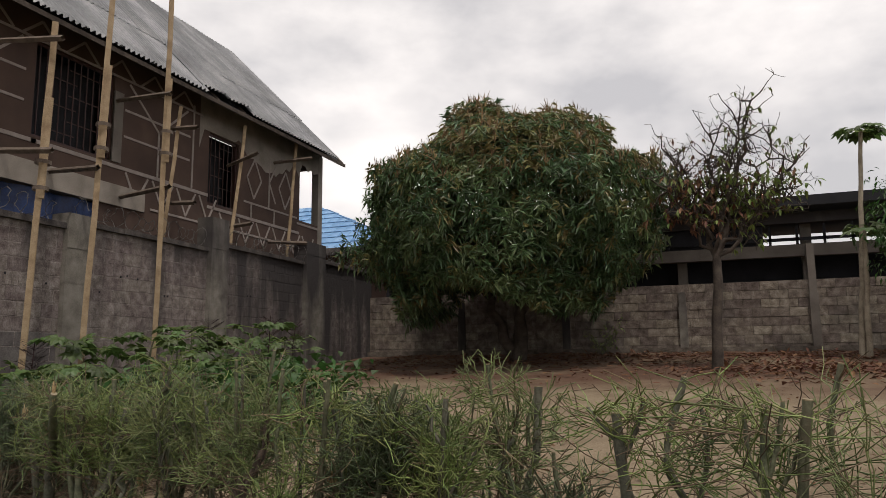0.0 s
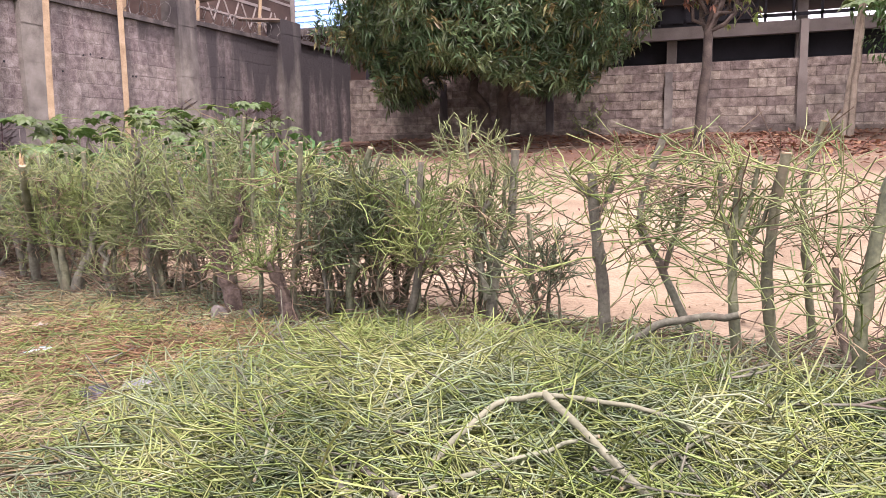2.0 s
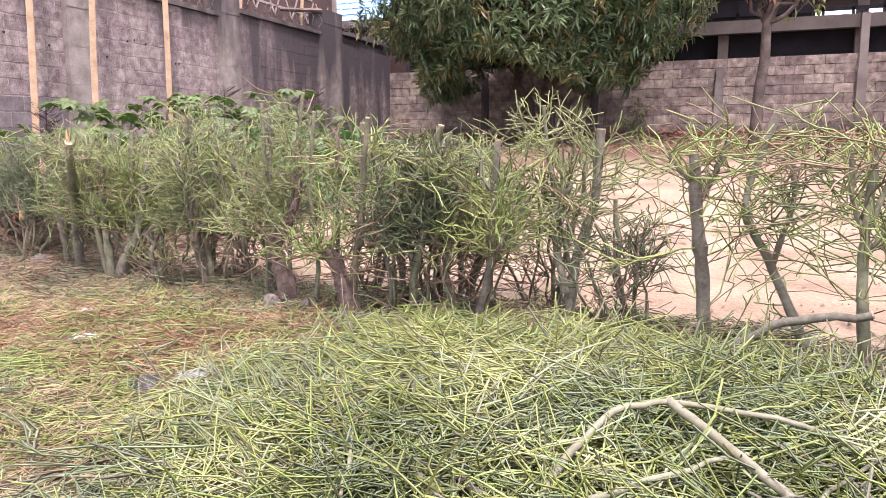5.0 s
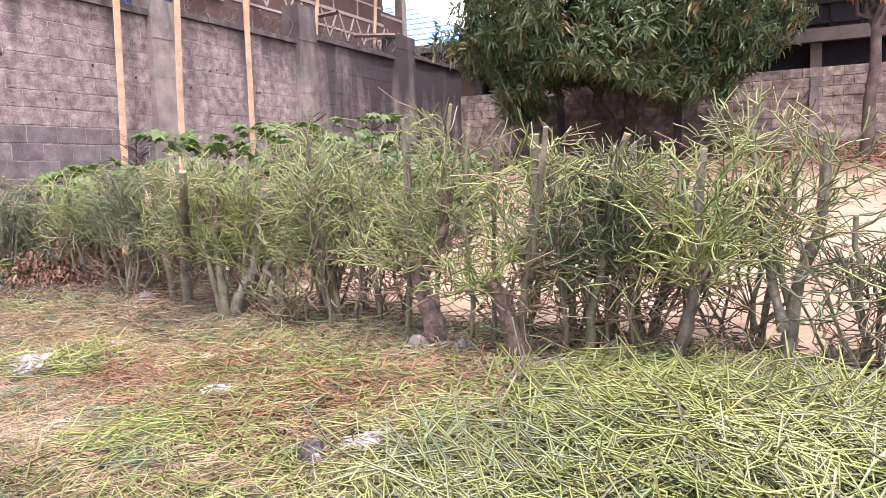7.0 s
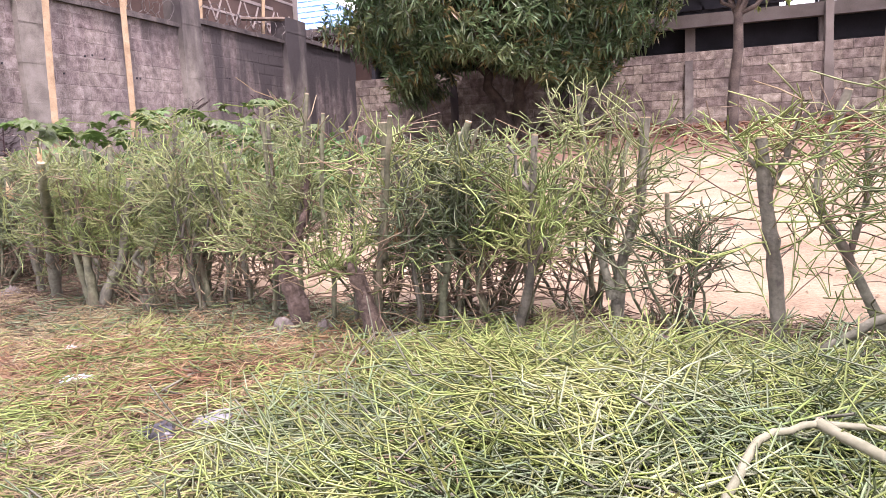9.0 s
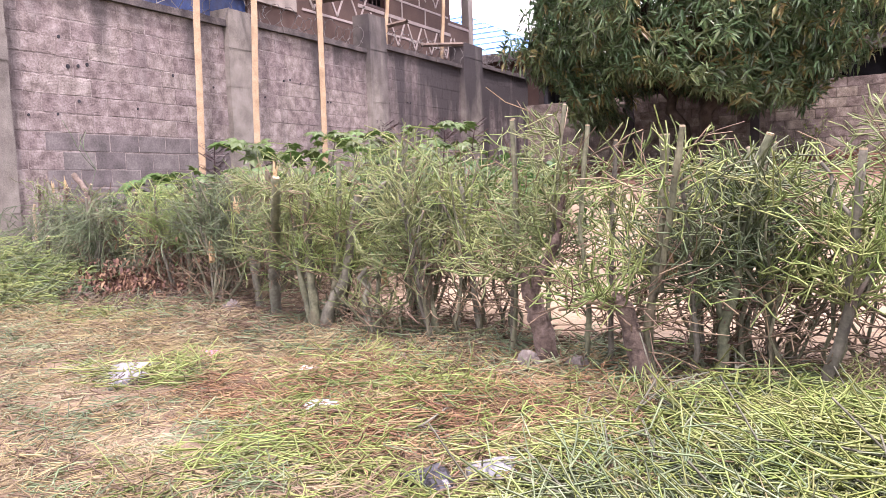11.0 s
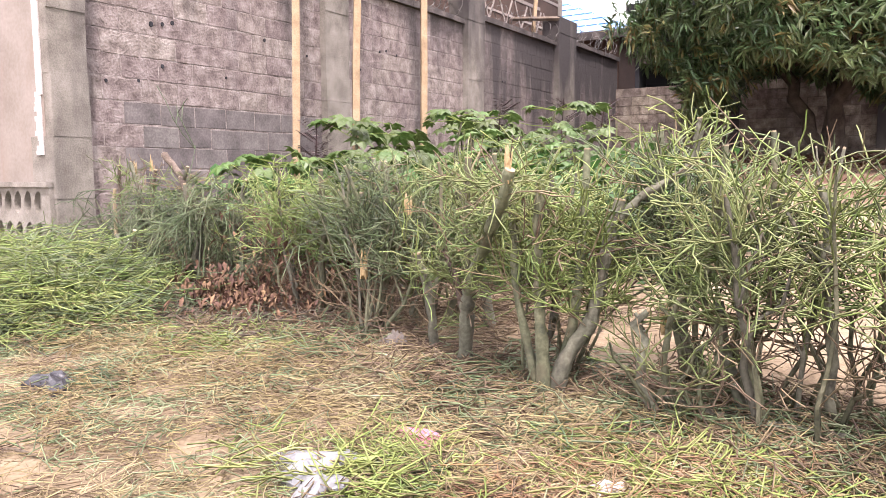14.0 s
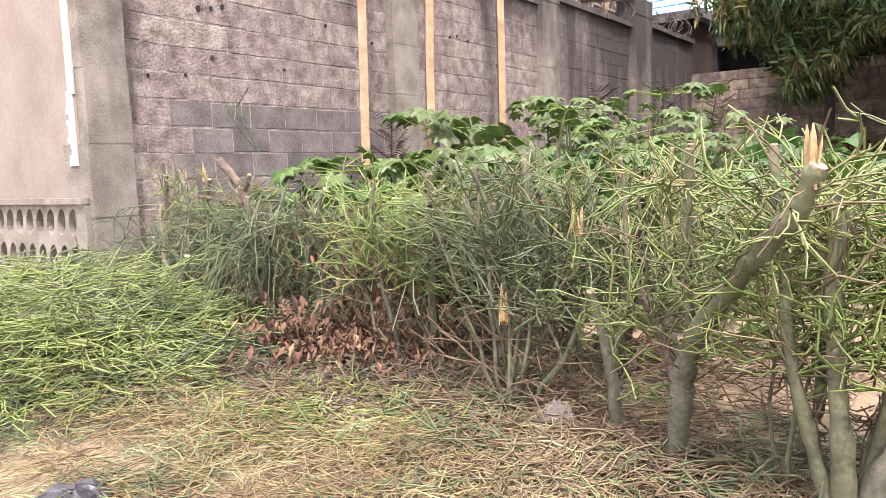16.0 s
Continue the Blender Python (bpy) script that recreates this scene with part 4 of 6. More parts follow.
def feathery(x, y, h, seed):
    r = np.random.default_rng(seed)
    z = float(ground_z(x, y))
    pl = empty("dark_red_plant", x, y, z, "upright plant with dark red feathery leaves", "plant", "dark red plants")
    p, q = limb((x, y, z), (x + 0.05, y, z + h), 0.015, 0.006, r, 5, 0.02)
    child(part("stem", Heap().tubes([p], [q], 5), M_RED, None), pl)
    lf = Heap()
    for k in range(14):
        a = r.uniform(0, 2 * math.pi)
        s = p[-1] - np.array([0, 0, 0.5]) * r.random()
        e = s + np.array([math.cos(a), math.sin(a), 0.6]) * r.uniform(0.12, 0.26)
        t = np.linspace(0.2, 1, 8)[:, None]
        at = np.repeat(s * (1 - t) + e * t, 2, 0)
        side = np.array([-math.sin(a), math.cos(a), 0.35])
        d = np.where((np.arange(16) % 2)[:, None] == 0, side, side * (-1, -1, 1))
        leaves(lf, at, d, np.full(16, 0.085), np.full(16, 0.02), 0.1, r)
    child(part("feathery_leaves", lf, M_RED, None, kind="stuff"), pl)


feathery(2.3, 6.3, 1.45, 1)
feathery(2.0, 5.0, 1.35, 2)
feathery(3.0, 6.0, 1.3, 3)
feathery(1.1, 2.6, 1.25, 4)


# ---- hedge of cut-back pencil shrubs ----
def grow_twigs(heap, start, direction, length, rad, r, depth, up=0.25, top=9.0, floor=-9.0):
    """Forked, stiff pencil twigs from many starting points at once, clipped above a ragged top and thinned out below a floor."""
    n = len(start)
    if not n:
        return
    d = unit(direction)
    d2 = unit(d + rand_dirs(r, n) * 0.34 + np.array([0, 0, up * 0.3]))
    L = length[:, None]
    mid = start + d * L * 0.5
    end = mid + d2 * L * 0.5
    ok = (end[:, 2] < top + 0.05 * r.standard_normal(n)) & ((end[:, 2] > floor) | (r.random(n) < 0.25))
    start, mid, end, d2, rad, length = start[ok], mid[ok], end[ok], d2[ok], rad[ok], length[ok]
    n = len(start)
    if not n:
        return
    heap.tubes(np.stack([start, mid, end], 1), rad[:, None] * np.array([[1.0, 0.98, 0.9]]), 3 if depth < 2 else 4)
    if depth <= 0:
        return
    for _ in range(3 if depth > 1 else 2):
        keep = r.random(n) < 0.9
        t = r.uniform(0.3, 1.0, n)[:, None]
        s = (mid * (1 - t) + end * t)[keep]
        nd = unit(d2 + rand_dirs(r, n) * 0.9)[keep]
        grow_twigs(heap, s, nd, length[keep] * r.uniform(0.5, 1.05, keep.sum()), rad[keep] * 0.92, r, depth - 1, up, top, floor)


def shrub(x, y, h, stems, twigs, seed, mats=(M_STEM, M_STEMG), thick=0.024, spread=0.28, dry=0.15, low=0.35, tl=0.24, label="", lean=0.0, shoots=7, hang=0):
    r = np.random.default_rng(seed)
    z = float(ground_z(x, y)) - 0.04
    sh = empty("hedge_shrub", x, y, z, label or "cut-back pencil shrub with bare grey-green stems", "shrub", "hedge shrubs")
    tw, dr, cut = Heap(), Heap(), Heap()
    for s in range(stems):
        a = r.uniform(0, 2 * math.pi)
        b = np.array([x, y, z]) + np.array([math.cos(a), math.sin(a), 0]) * r.uniform(0.02, 0.13)
        hh = h * r.uniform(0.74, 1.06)
        e = b + np.array([math.cos(a) * spread * r.uniform(0.2, 1) + lean, math.sin(a) * spread * 0.6 * r.uniform(0.2, 1), hh])
        rad = thick * (1.0 if s == 0 else r.uniform(0.38, 0.85))
        p, q = limb(b, e, rad * 1.2, rad * 0.7, r, 8, 0.012)
        p[2:-1] += r.standard_normal(3) * 0.02
        heap = Heap().tubes([p], [q], 7)
        mat = mats[r.integers(0, len(mats))]
        # forks
        for _ in range(r.integers(1, 3)):
            k = r.integers(2, 6)
            e2 = p[k] + unit(np.array([r.uniform(-0.6, 0.6), r.uniform(-0.4, 0.4), 1.0])) * (e[2] - p[k][2]) * r.uniform(0.55, 1.05)
            p2, q2 = limb(p[k], e2, q[k] * 0.6, q[k] * 0.42, r, 5, 0.012)
            heap.tubes([p2], [q2], 6)
            cut.tubes([[p2[-1], p2[-1] + unit(p2[-1] - p2[-2]) * 0.006, p2[-1] + unit(p2[-1] - p2[-2]) * 0.0065]], [[q2[-1] * 1.02, q2[-1], 0.001]], 7)
        up = unit(p[-1] - p[-2])
        cut.tubes([[p[-1], p[-1] + up * 0.008, p[-1] + up * 0.0085]], [[q[-1] * 1.02, q[-1], 0.001]], 7)
        child(part("stem", heap, mat, None, smooth=True), sh)
        n = int(twigs * 3.0 * r.uniform(0.7, 1.3))
        t = r.uniform(low, 0.9, n) * 7
        k = np.minimum(t.astype(int), 6)
        fr = (t - k)[:, None]
        at = p[k] * (1 - fr) + p[k + 1] * fr
        d = unit(rand_dirs(r, n) * np.array([1, 0.8, 0.55]) + np.array([0, 0, 0.45]))
        isdry = r.random(n) < dry + 0.5 * np.clip(0.45 - t / 7, 0, 1)
        L = r.uniform(0.45, 1.15, n) * tl * 0.85
        R = r.uniform(0.0030, 0.0042, n)
        grow_twigs(tw, at[~isdry], d[~isdry], L[~isdry], R[~isdry], r, 2, top=z + h * 1.05, floor=z + 0.42 * h)
        grow_twigs(dr, at[isdry], d[isdry] * np.array([1, 1, 0.4]), L[isdry], R[isdry] * 0.8, r, 1, 0.0)
    sho = Heap()
    for _ in range(shoots):
        b = np.array([x, y, z]) + np.array([r.uniform(-0.16, 0.16), r.uniform(-0.12, 0.12), 0.02])
        e = b + np.array([r.uniform(-0.38, 0.38), r.uniform(-0.3, 0.3), h * r.uniform(0.35, 1.0)])
        p, q = limb(b, e, r.uniform(0.007, 0.013), 0.005, r, 7, 0.018)
        sho.tubes([p], [q], 5)
        n = 6 + int(twigs * 0.9)
        k = r.integers(1, 7, n)
        d = unit(rand_dirs(r, n) * np.array([1, 0.9, 0.5]) + np.array([0, 0, 0.3]))
        low_part = p[k][:, 2] < z + 0.42 * h
        L = r.uniform(0.5, 1.1, n) * tl
        grow_twigs(dr, p[k][low_part], d[low_part], L[low_part], np.full(low_part.sum(), 0.0034), r, 1, 0.1)
        grow_twigs(tw, p[k][~low_part], d[~low_part], L[~low_part], np.full((~low_part).sum(), 0.0036), r, 1, top=z + h * 1.05)
    if hang:
        at = np.array([x, y, z + h * 0.85]) + r.uniform(-1, 1, (hang, 3)) * np.array([0.3, 0.2, 0.25 * h])
        d = unit(np.stack([r.uniform(-0.5, 0.5, hang), r.uniform(-0.9, 0.2, hang), r.uniform(-1.0, 0.1, hang)], -1))
        grow_twigs(tw, at, d, r.uniform(0.2, 0.36, hang), np.full(hang, 0.0038), r, 2, -0.9)
    if sho.n:
        child(part("young_growth", sho, M_STEMG, None, "thin upright shoots", kind="stuff"), sh)
    if tw.n:
        # Hanging shrubs take the darker green that stands in for shade.
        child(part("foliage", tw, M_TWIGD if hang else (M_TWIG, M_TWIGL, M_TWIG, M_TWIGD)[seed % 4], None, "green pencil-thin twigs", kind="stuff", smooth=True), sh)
    if dr.n:
        child(part("dry_foliage", dr, M_TWIGDRY, None, "brown dry twigs", kind="stuff", smooth=True), sh)
    child(part("cut_ends", cut, M_CUT, None, "pale freshly cut stem ends", kind="stuff"), sh)
    return sh


DENSE = "bushy pencil shrub, cut flat, dense with green twigs"
THIN = "sparse pencil shrub, hacked to bare stems"
OLD = "old gnarled pencil shrub with a thick brown stump"
for k, (x, y, h, st, tw, th, ty) in enumerate([
        (0.6, 0.72, 0.72, 3, 6, 0.02, "d"), (0.95, 0.72, 0.8, 4, 7, 0.024, "d"), (1.45, 0.58, 0.75, 4, 9, 0.024, "d"), (1.95, 0.50, 0.9, 5, 12, 0.022, "d"), (2.4, 0.66, 0.7, 3, 6, 0.018, "d"),
        (3.15, 0.36, 1.12, 4, 11, 0.022, "d"), (3.45, 0.62, 1.12, 4, 12, 0.02, "d"), (3.83, 0.07, 1.15, 5, 11, 0.022, "d"), (4.0, 0.5, 1.2, 4, 13, 0.02, "d"),
        (5.0, -0.05, 1.2, 4, 11, 0.018, "d"), (5.65, -0.28, 0.55, 3, 3, 0.022, "s"),
        (5.78, 0.03, 1.26, 4, 13, 0.022, "d"), (6.10, -0.30, 1.22, 3, 13, 0.022, "d"), (6.34, -0.12, 1.22, 2, 11, 0.018, "d"), (7.1, -0.15, 1.15, 2, 10, 0.016, "d"),
        (7.62, -0.58, 1.18, 4, 13, 0.024, "d"), (7.83, -0.30, 1.2, 3, 16, 0.024, "d"), (8.00, -0.56, 1.2, 3, 15, 0.022, "d"), (8.30, -0.15, 1.15, 2, 10, 0.016, "d"),
        (8.86, -0.48, 0.75, 4, 8, 0.016, "s"),
        (10.95, -0.9, 1.1, 3, 6, 0.03, "s"), (11.4, -1.0, 1.1, 3, 6, 0.03, "s")]):
    shrub(x, y, h * (0.9 if ty == "d" and x > 2.6 else 1.0), st, tw if x > 2.6 else tw * 0.4, 200 + k, (M_STEMB, M_STEM) if ty == "o" else ((M_STEMG, M_STEM) if ty == "d" else (M_STEMG, M_STEMG, M_STEM)), th,
          0.30 if ty == "d" else 0.16, 0.12 if ty == "d" else 0.3, 0.42 if ty == "d" else 0.3, 0.24 if ty != "s" else 0.20, {"d": DENSE, "s": THIN, "o": OLD}[ty], shoots=6 if ty != "s" else 4, hang=(44 if 1.3 < x < 2.2 else 16) if x < 2.6 else 0)


def hacked(limbs, twigs, seed, label, tl=0.2, dry=0.35, low=0.3):
    """A shrub of a few stout limbs, each (points, first radius, last radius, material), with twigs along them."""
    r = np.random.default_rng(seed)
    b0 = limbs[0][0][0]
    crest = max(q[2] for pts, *_ in limbs for q in pts) + 0.10
    sh = empty("hedge_shrub", *b0, label, "shrub", "hedge shrubs")
    tw, dr = Heap(), Heap()
    for pts, r0, r1, mat in limbs:
        q = np.array(pts, float)
        if q[0][2] < 0.15:
            q[0][2] -= 0.06
        t = np.linspace(0, len(q) - 1, 5 * len(q))
        p = np.stack([np.interp(t, np.arange(len(q)), q[:, c]) for c in range(3)], -1)
        for _ in range(3):
            p[1:-1] = (p[:-2] + p[1:-1] + p[2:]) / 3
        p[1:-1] += r.standard_normal((len(p) - 2, 3)) * 0.002
        rad = np.linspace(r0, r1, len(p)) * (1 + 0.10 * r.standard_normal(len(p)))
        rad[0] *= 1.25
        child(part("stem", Heap().tubes([p], [rad], 8), mat, None, smooth=True), sh)
        u = unit(p[-1] - p[-2])
        child(part("cut_end", Heap().tubes([[p[-1], p[-1] + u * 0.006, p[-1] + u * 0.0065]], [[rad[-1] * 1.02, rad[-1], 0.001]], 8), M_CUT, None), sh)
        n = int(twigs * (1.3 if label == THIN else 2.4) * r.uniform(0.8, 1.2))
        k = r.integers(int((0.15 if label == THIN else low) * len(p)), int(0.9 * len(p)), n)
        d = unit(rand_dirs(r, n) * np.array([1, 0.9, 0.5]) + np.array([0, 0, 0.4]))
        isdry = r.random(n) < dry
        L = r.uniform(0.4, 1.2, n) * tl * (1.25 if label == THIN else 0.85)
        R = r.uniform(0.0031, 0.0044, n)
        grow_twigs(tw, p[k][~isdry], d[~isdry], L[~isdry], R[~isdry], r, 2, top=crest, floor=b0[2] + (0.12 if label == THIN else 0.4))
        grow_twigs(dr, p[k][isdry], d[isdry], L[isdry] * 1.4, R[isdry] * 0.85, r, 1, 0.1, top=crest)
    if tw.n:
        child(part("foliage", tw, (M_TWIG, M_TWIGL)[seed % 2], None, "green pencil-thin twigs", kind="stuff", smooth=True), sh)
    if dr.n:
        child(part("dry_foliage", dr, M_TWIGDRY, None, "brown dry twigs", kind="stuff", smooth=True), sh)


G1, G2, G3 = M_STEM, M_STEMG, M_STEMB
hacked([([(5.17, -0.29, 0.06), (5.19, -0.28, 0.19), (5.32, -0.23, 0.40), (5.35, -0.22, 0.62), (5.42, -0.20, 0.93)], 0.042, 0.026, G1),
        ([(5.42, -0.20, 0.84), (5.51, -0.17, 0.96), (5.70, -0.09, 1.07), (5.72, -0.09, 1.27)], 0.020, 0.016, G1),
        ([(5.13, -0.31, 0.05), (5.11, -0.32, 0.39), (5.08, -0.31, 0.7), (5.10, -0.32, 1.01)], 0.036, 0.022, G2),
        ([(5.12, -0.30, 0.05), (4.98, -0.30, 0.45), (4.92, -0.28, 1.12)], 0.026, 0.014, G2),
        ([(5.15, -0.25, 0.05), (5.24, -0.20, 0.5), (5.26, -0.18, 1.15)], 0.030, 0.016, G2)], 12, 1, DENSE, 0.22, 0.15, 0.4)
hacked([([(4.58, -0.10, 0.08), (4.61, -0.13, 0.30), (4.65, -0.17, 0.50)], 0.042, 0.036, G1),
        ([(4.64, -0.16, 0.46), (4.72, -0.22, 0.59), (4.90, -0.40, 0.81), (5.04, -0.53, 0.96), (5.08, -0.57, 1.06)], 0.036, 0.024, G2),
        ([(4.61, -0.13, 0.32), (4.52, -0.09, 0.52), (4.42, -0.05, 0.66)], 0.024, 0.016, G3),
        ([(4.66, -0.18, 0.5), (4.64, -0.18, 0.75), (4.66, -0.2, 1.12)], 0.018, 0.014, G2)], 16, 2, "stout pencil shrub with a slanting limb torn off at its end", 0.2, 0.3, 0.35)
hacked([([(4.33, 0.02, 0.08), (4.29, 0.0, 0.43), (4.23, -0.02, 0.61)], 0.028, 0.022, G1), ([(4.31, 0.0, 0.3), (4.36, 0.05, 0.7), (4.33, 0.05, 1.1)], 0.012, 0.009, G2)], 8, 3, THIN)
hacked([([(4.44, 0.47, 0.1), (4.39, 0.45, 0.35), (4.30, 0.43, 0.64), (4.24, 0.41, 0.94)], 0.034, 0.026, G1), ([(4.39, 0.45, 0.35), (4.5, 0.42, 0.8), (4.48, 0.4, 1.15)], 0.018, 0.012, G2)], 11, 4, THIN)
hacked([([(5.98, -0.22, 0.06), (5.87, -0.23, 0.37), (5.85, -0.23, 0.53)], 0.026, 0.020, G1), ([(5.87, -0.23, 0.37), (5.78, -0.24, 0.53), (5.81, -0.23, 0.69), (5.85, -0.2, 1.15)], 0.016, 0.010, G2),
        ([(5.93, -0.22, 0.2), (6.05, -0.2, 0.6), (6.02, -0.2, 1.2)], 0.016, 0.010, G2)], 11, 5, DENSE, 0.22, 0.2)
hacked([([(6.87, -0.62, 0.04), (6.84, -0.63, 0.25), (6.79, -0.66, 0.43), (6.77, -0.67, 0.55)], 0.062, 0.038, G3), ([(6.80, -0.66, 0.45), (6.92, -0.59, 0.73), (6.94, -0.59, 0.92)], 0.028, 0.020, G3),
        ([(6.78, -0.66, 0.48), (6.70, -0.68, 0.54), (6.66, -0.68, 0.5)], 0.022, 0.014, G3), ([(6.86, -0.62, 0.3), (6.88, -0.58, 0.8), (6.93, -0.52, 1.35)], 0.014, 0.011, G2)], 13, 6, OLD, 0.24, 0.25)
hacked([([(7.41, -0.80, 0.03), (7.35, -0.82, 0.26), (7.31, -0.84, 0.43), (7.25, -0.86, 0.48)], 0.056, 0.032, G3), ([(7.43, -0.79, 0.03), (7.39, -0.80, 0.32), (7.45, -0.78, 0.64), (7.47, -0.78, 1.16)], 0.024, 0.018, G2),
        ([(7.45, -0.80, 0.5), (7.52, -0.9, 0.85), (7.58, -0.95, 1.18)], 0.015, 0.012, G2), ([(7.3, -0.83, 0.42), (7.2, -0.9, 0.46), (7.05, -0.95, 0.42)], 0.012, 0.008, M_TWIGDRY)], 10, 7, OLD, 0.22, 0.3)
hacked([([(8.52, -0.47, 0.05), (8.56, -0.46, 0.45), (8.66, -0.45, 0.72), (8.68, -0.45, 1.12)], 0.030, 0.021, G1), ([(8.52, -0.47, 0.25), (8.42, -0.46, 0.63), (8.53, -0.45, 0.85)], 0.024, 0.016, G1),
        ([(8.55, -0.44, 0.3), (8.4, -0.4, 0.9), (8.36, -0.4, 1.25)], 0.014, 0.010, G2)], 13, 8, DENSE, 0.24, 0.25)
hacked([([(9.25, -0.78, 0.03), (9.22, -0.78, 0.45), (9.18, -0.79, 0.73), (9.16, -0.79, 1.0)], 0.034, 0.027, G1), ([(9.18, -0.79, 0.75), (9.26, -0.78, 0.93), (9.30, -0.78, 1.06)], 0.014, 0.011, G1),
        ([(9.17, -0.79, 0.85), (9.08, -0.8, 0.95), (9.02, -0.8, 1.03)], 0.012, 0.009, G1)], 16, 9, THIN, 0.25, 0.45)
hacked([([(9.88, -1.02, 0.02), (9.83, -1.02, 0.52), (9.83, -1.02, 0.77), (9.85, -1.02, 1.06)], 0.028, 0.014, G2), ([(9.83, -1.02, 0.7), (9.90, -1.02, 0.9), (9.93, -1.02, 1.08)], 0.013, 0.010, G2),
        ([(9.83, -1.02, 0.66), (9.77, -1.02, 0.85), (9.76, -1.0, 1.02)], 0.012, 0.010, G2), ([(9.84, -1.02, 0.6), (9.97, -1.0, 0.82), (10.0, -1.0, 0.98)], 0.010, 0.008, G2)], 10, 10, THIN, 0.22, 0.4)
hacked([([(10.06, -1.04, 0.02), (9.97, -1.03, 0.47), (9.99, -1.03, 0.82), (10.03, -1.04, 1.09)], 0.028, 0.022, G2)], 18, 11, THIN, 0.25, 0.5)
hacked([([(10.28, -0.33, 0.06), (10.20, -0.32, 0.71), (10.19, -0.32, 0.94), (10.27, -0.33, 1.24)], 0.020, 0.015, G2)], 22, 12, THIN, 0.25, 0.5)
hacked([([(9.73, -0.66, 0.04), (9.51, -0.66, 0.5), (9.36, -0.65, 0.75), (9.50, -0.66, 1.18)], 0.024, 0.017, G1), ([(9.52, -0.66, 0.5), (9.6, -0.64, 0.8), (9.57, -0.62, 1.02)], 0.014, 0.011, G1)], 18, 13, THIN, 0.25, 0.5)
hacked([([(10.32, -1.23, 0.02), (10.32, -1.23, 0.34), (10.35, -1.24, 0.74), (10.42, -1.22, 1.12)], 0.034, 0.024, G2), ([(10.32, -1.23, 0.15), (10.24, -1.2, 0.4), (10.22, -1.2, 0.62)], 0.02, 0.014, G3),
        ([(10.33, -1.2, 0.05), (10.45, -1.1, 0.3), (10.6, -1.05, 0.5)], 0.03, 0.02, G3)], 12, 14, THIN, 0.25, 0.45)
hacked([([(10.75, -1.0, 0.02), (10.78, -1.0, 0.5), (10.72, -1.0, 1.1)], 0.026, 0.018, G2)], 12, 15, THIN, 0.22, 0.4)
for k, (x, y, top, dx) in enumerate([(0.55, 0.68, 1.12, 0.05), (0.95, 0.66, 1.15, -0.08), (1.05, 0.62, 1.08, 0.1), (1.45, 0.55, 1.1, 0.16), (1.8, 0.55, 1.02, -0.12), (2.2, 0.55, 1.0, 0.1)]):
    hacked([([(x, y, 0.12), (x + dx * 0.3, y, 0.5), (x + dx * 0.6, y - 0.03, 0.85), (x + dx * 1.6, y - 0.05, top)], 0.024, 0.015, (G3, G1)[k % 2])], 8, 60 + k, "broken old stem at the low end of the hedge", 0.2, 0.4)
for k, (x, y, top) in enumerate([(6.67, -0.57, 1.29), (7.20, -0.58, 1.16), (7.10, -0.68, 1.23), (6.61, -0.42, 1.31)]):
    hacked([([(x - 0.05, y + 0.03, 0.05), (x - 0.01 - 0.03 * (k % 2), y + 0.03, 0.4), (x - 0.03 * (k % 3), y + 0.02, 0.75), (x, y, top)], 0.015, 0.011, G1 if k % 2 else G2)], 13, 30 + k, "single bare upright stem in the hedge", 0.2, 0.3)


# ---- cut clippings on the ground ----
def mound(x, y):
    """How high the clippings lie."""
    right = 0.15 * np.exp(-(((x - 9.4) / 1.5) ** 4) - (((y + 2.2) / 1.05) ** 4)) + 0.06 * np.exp(-(((x - 8.0) / 1.1) ** 2) - (((y + 1.1) / 0.7) ** 2))
    left = 0.38 * np.exp(-(((x - 0.85) / 1.2) ** 4) - (((y + 0.45) / 0.75) ** 4))
    return right + left


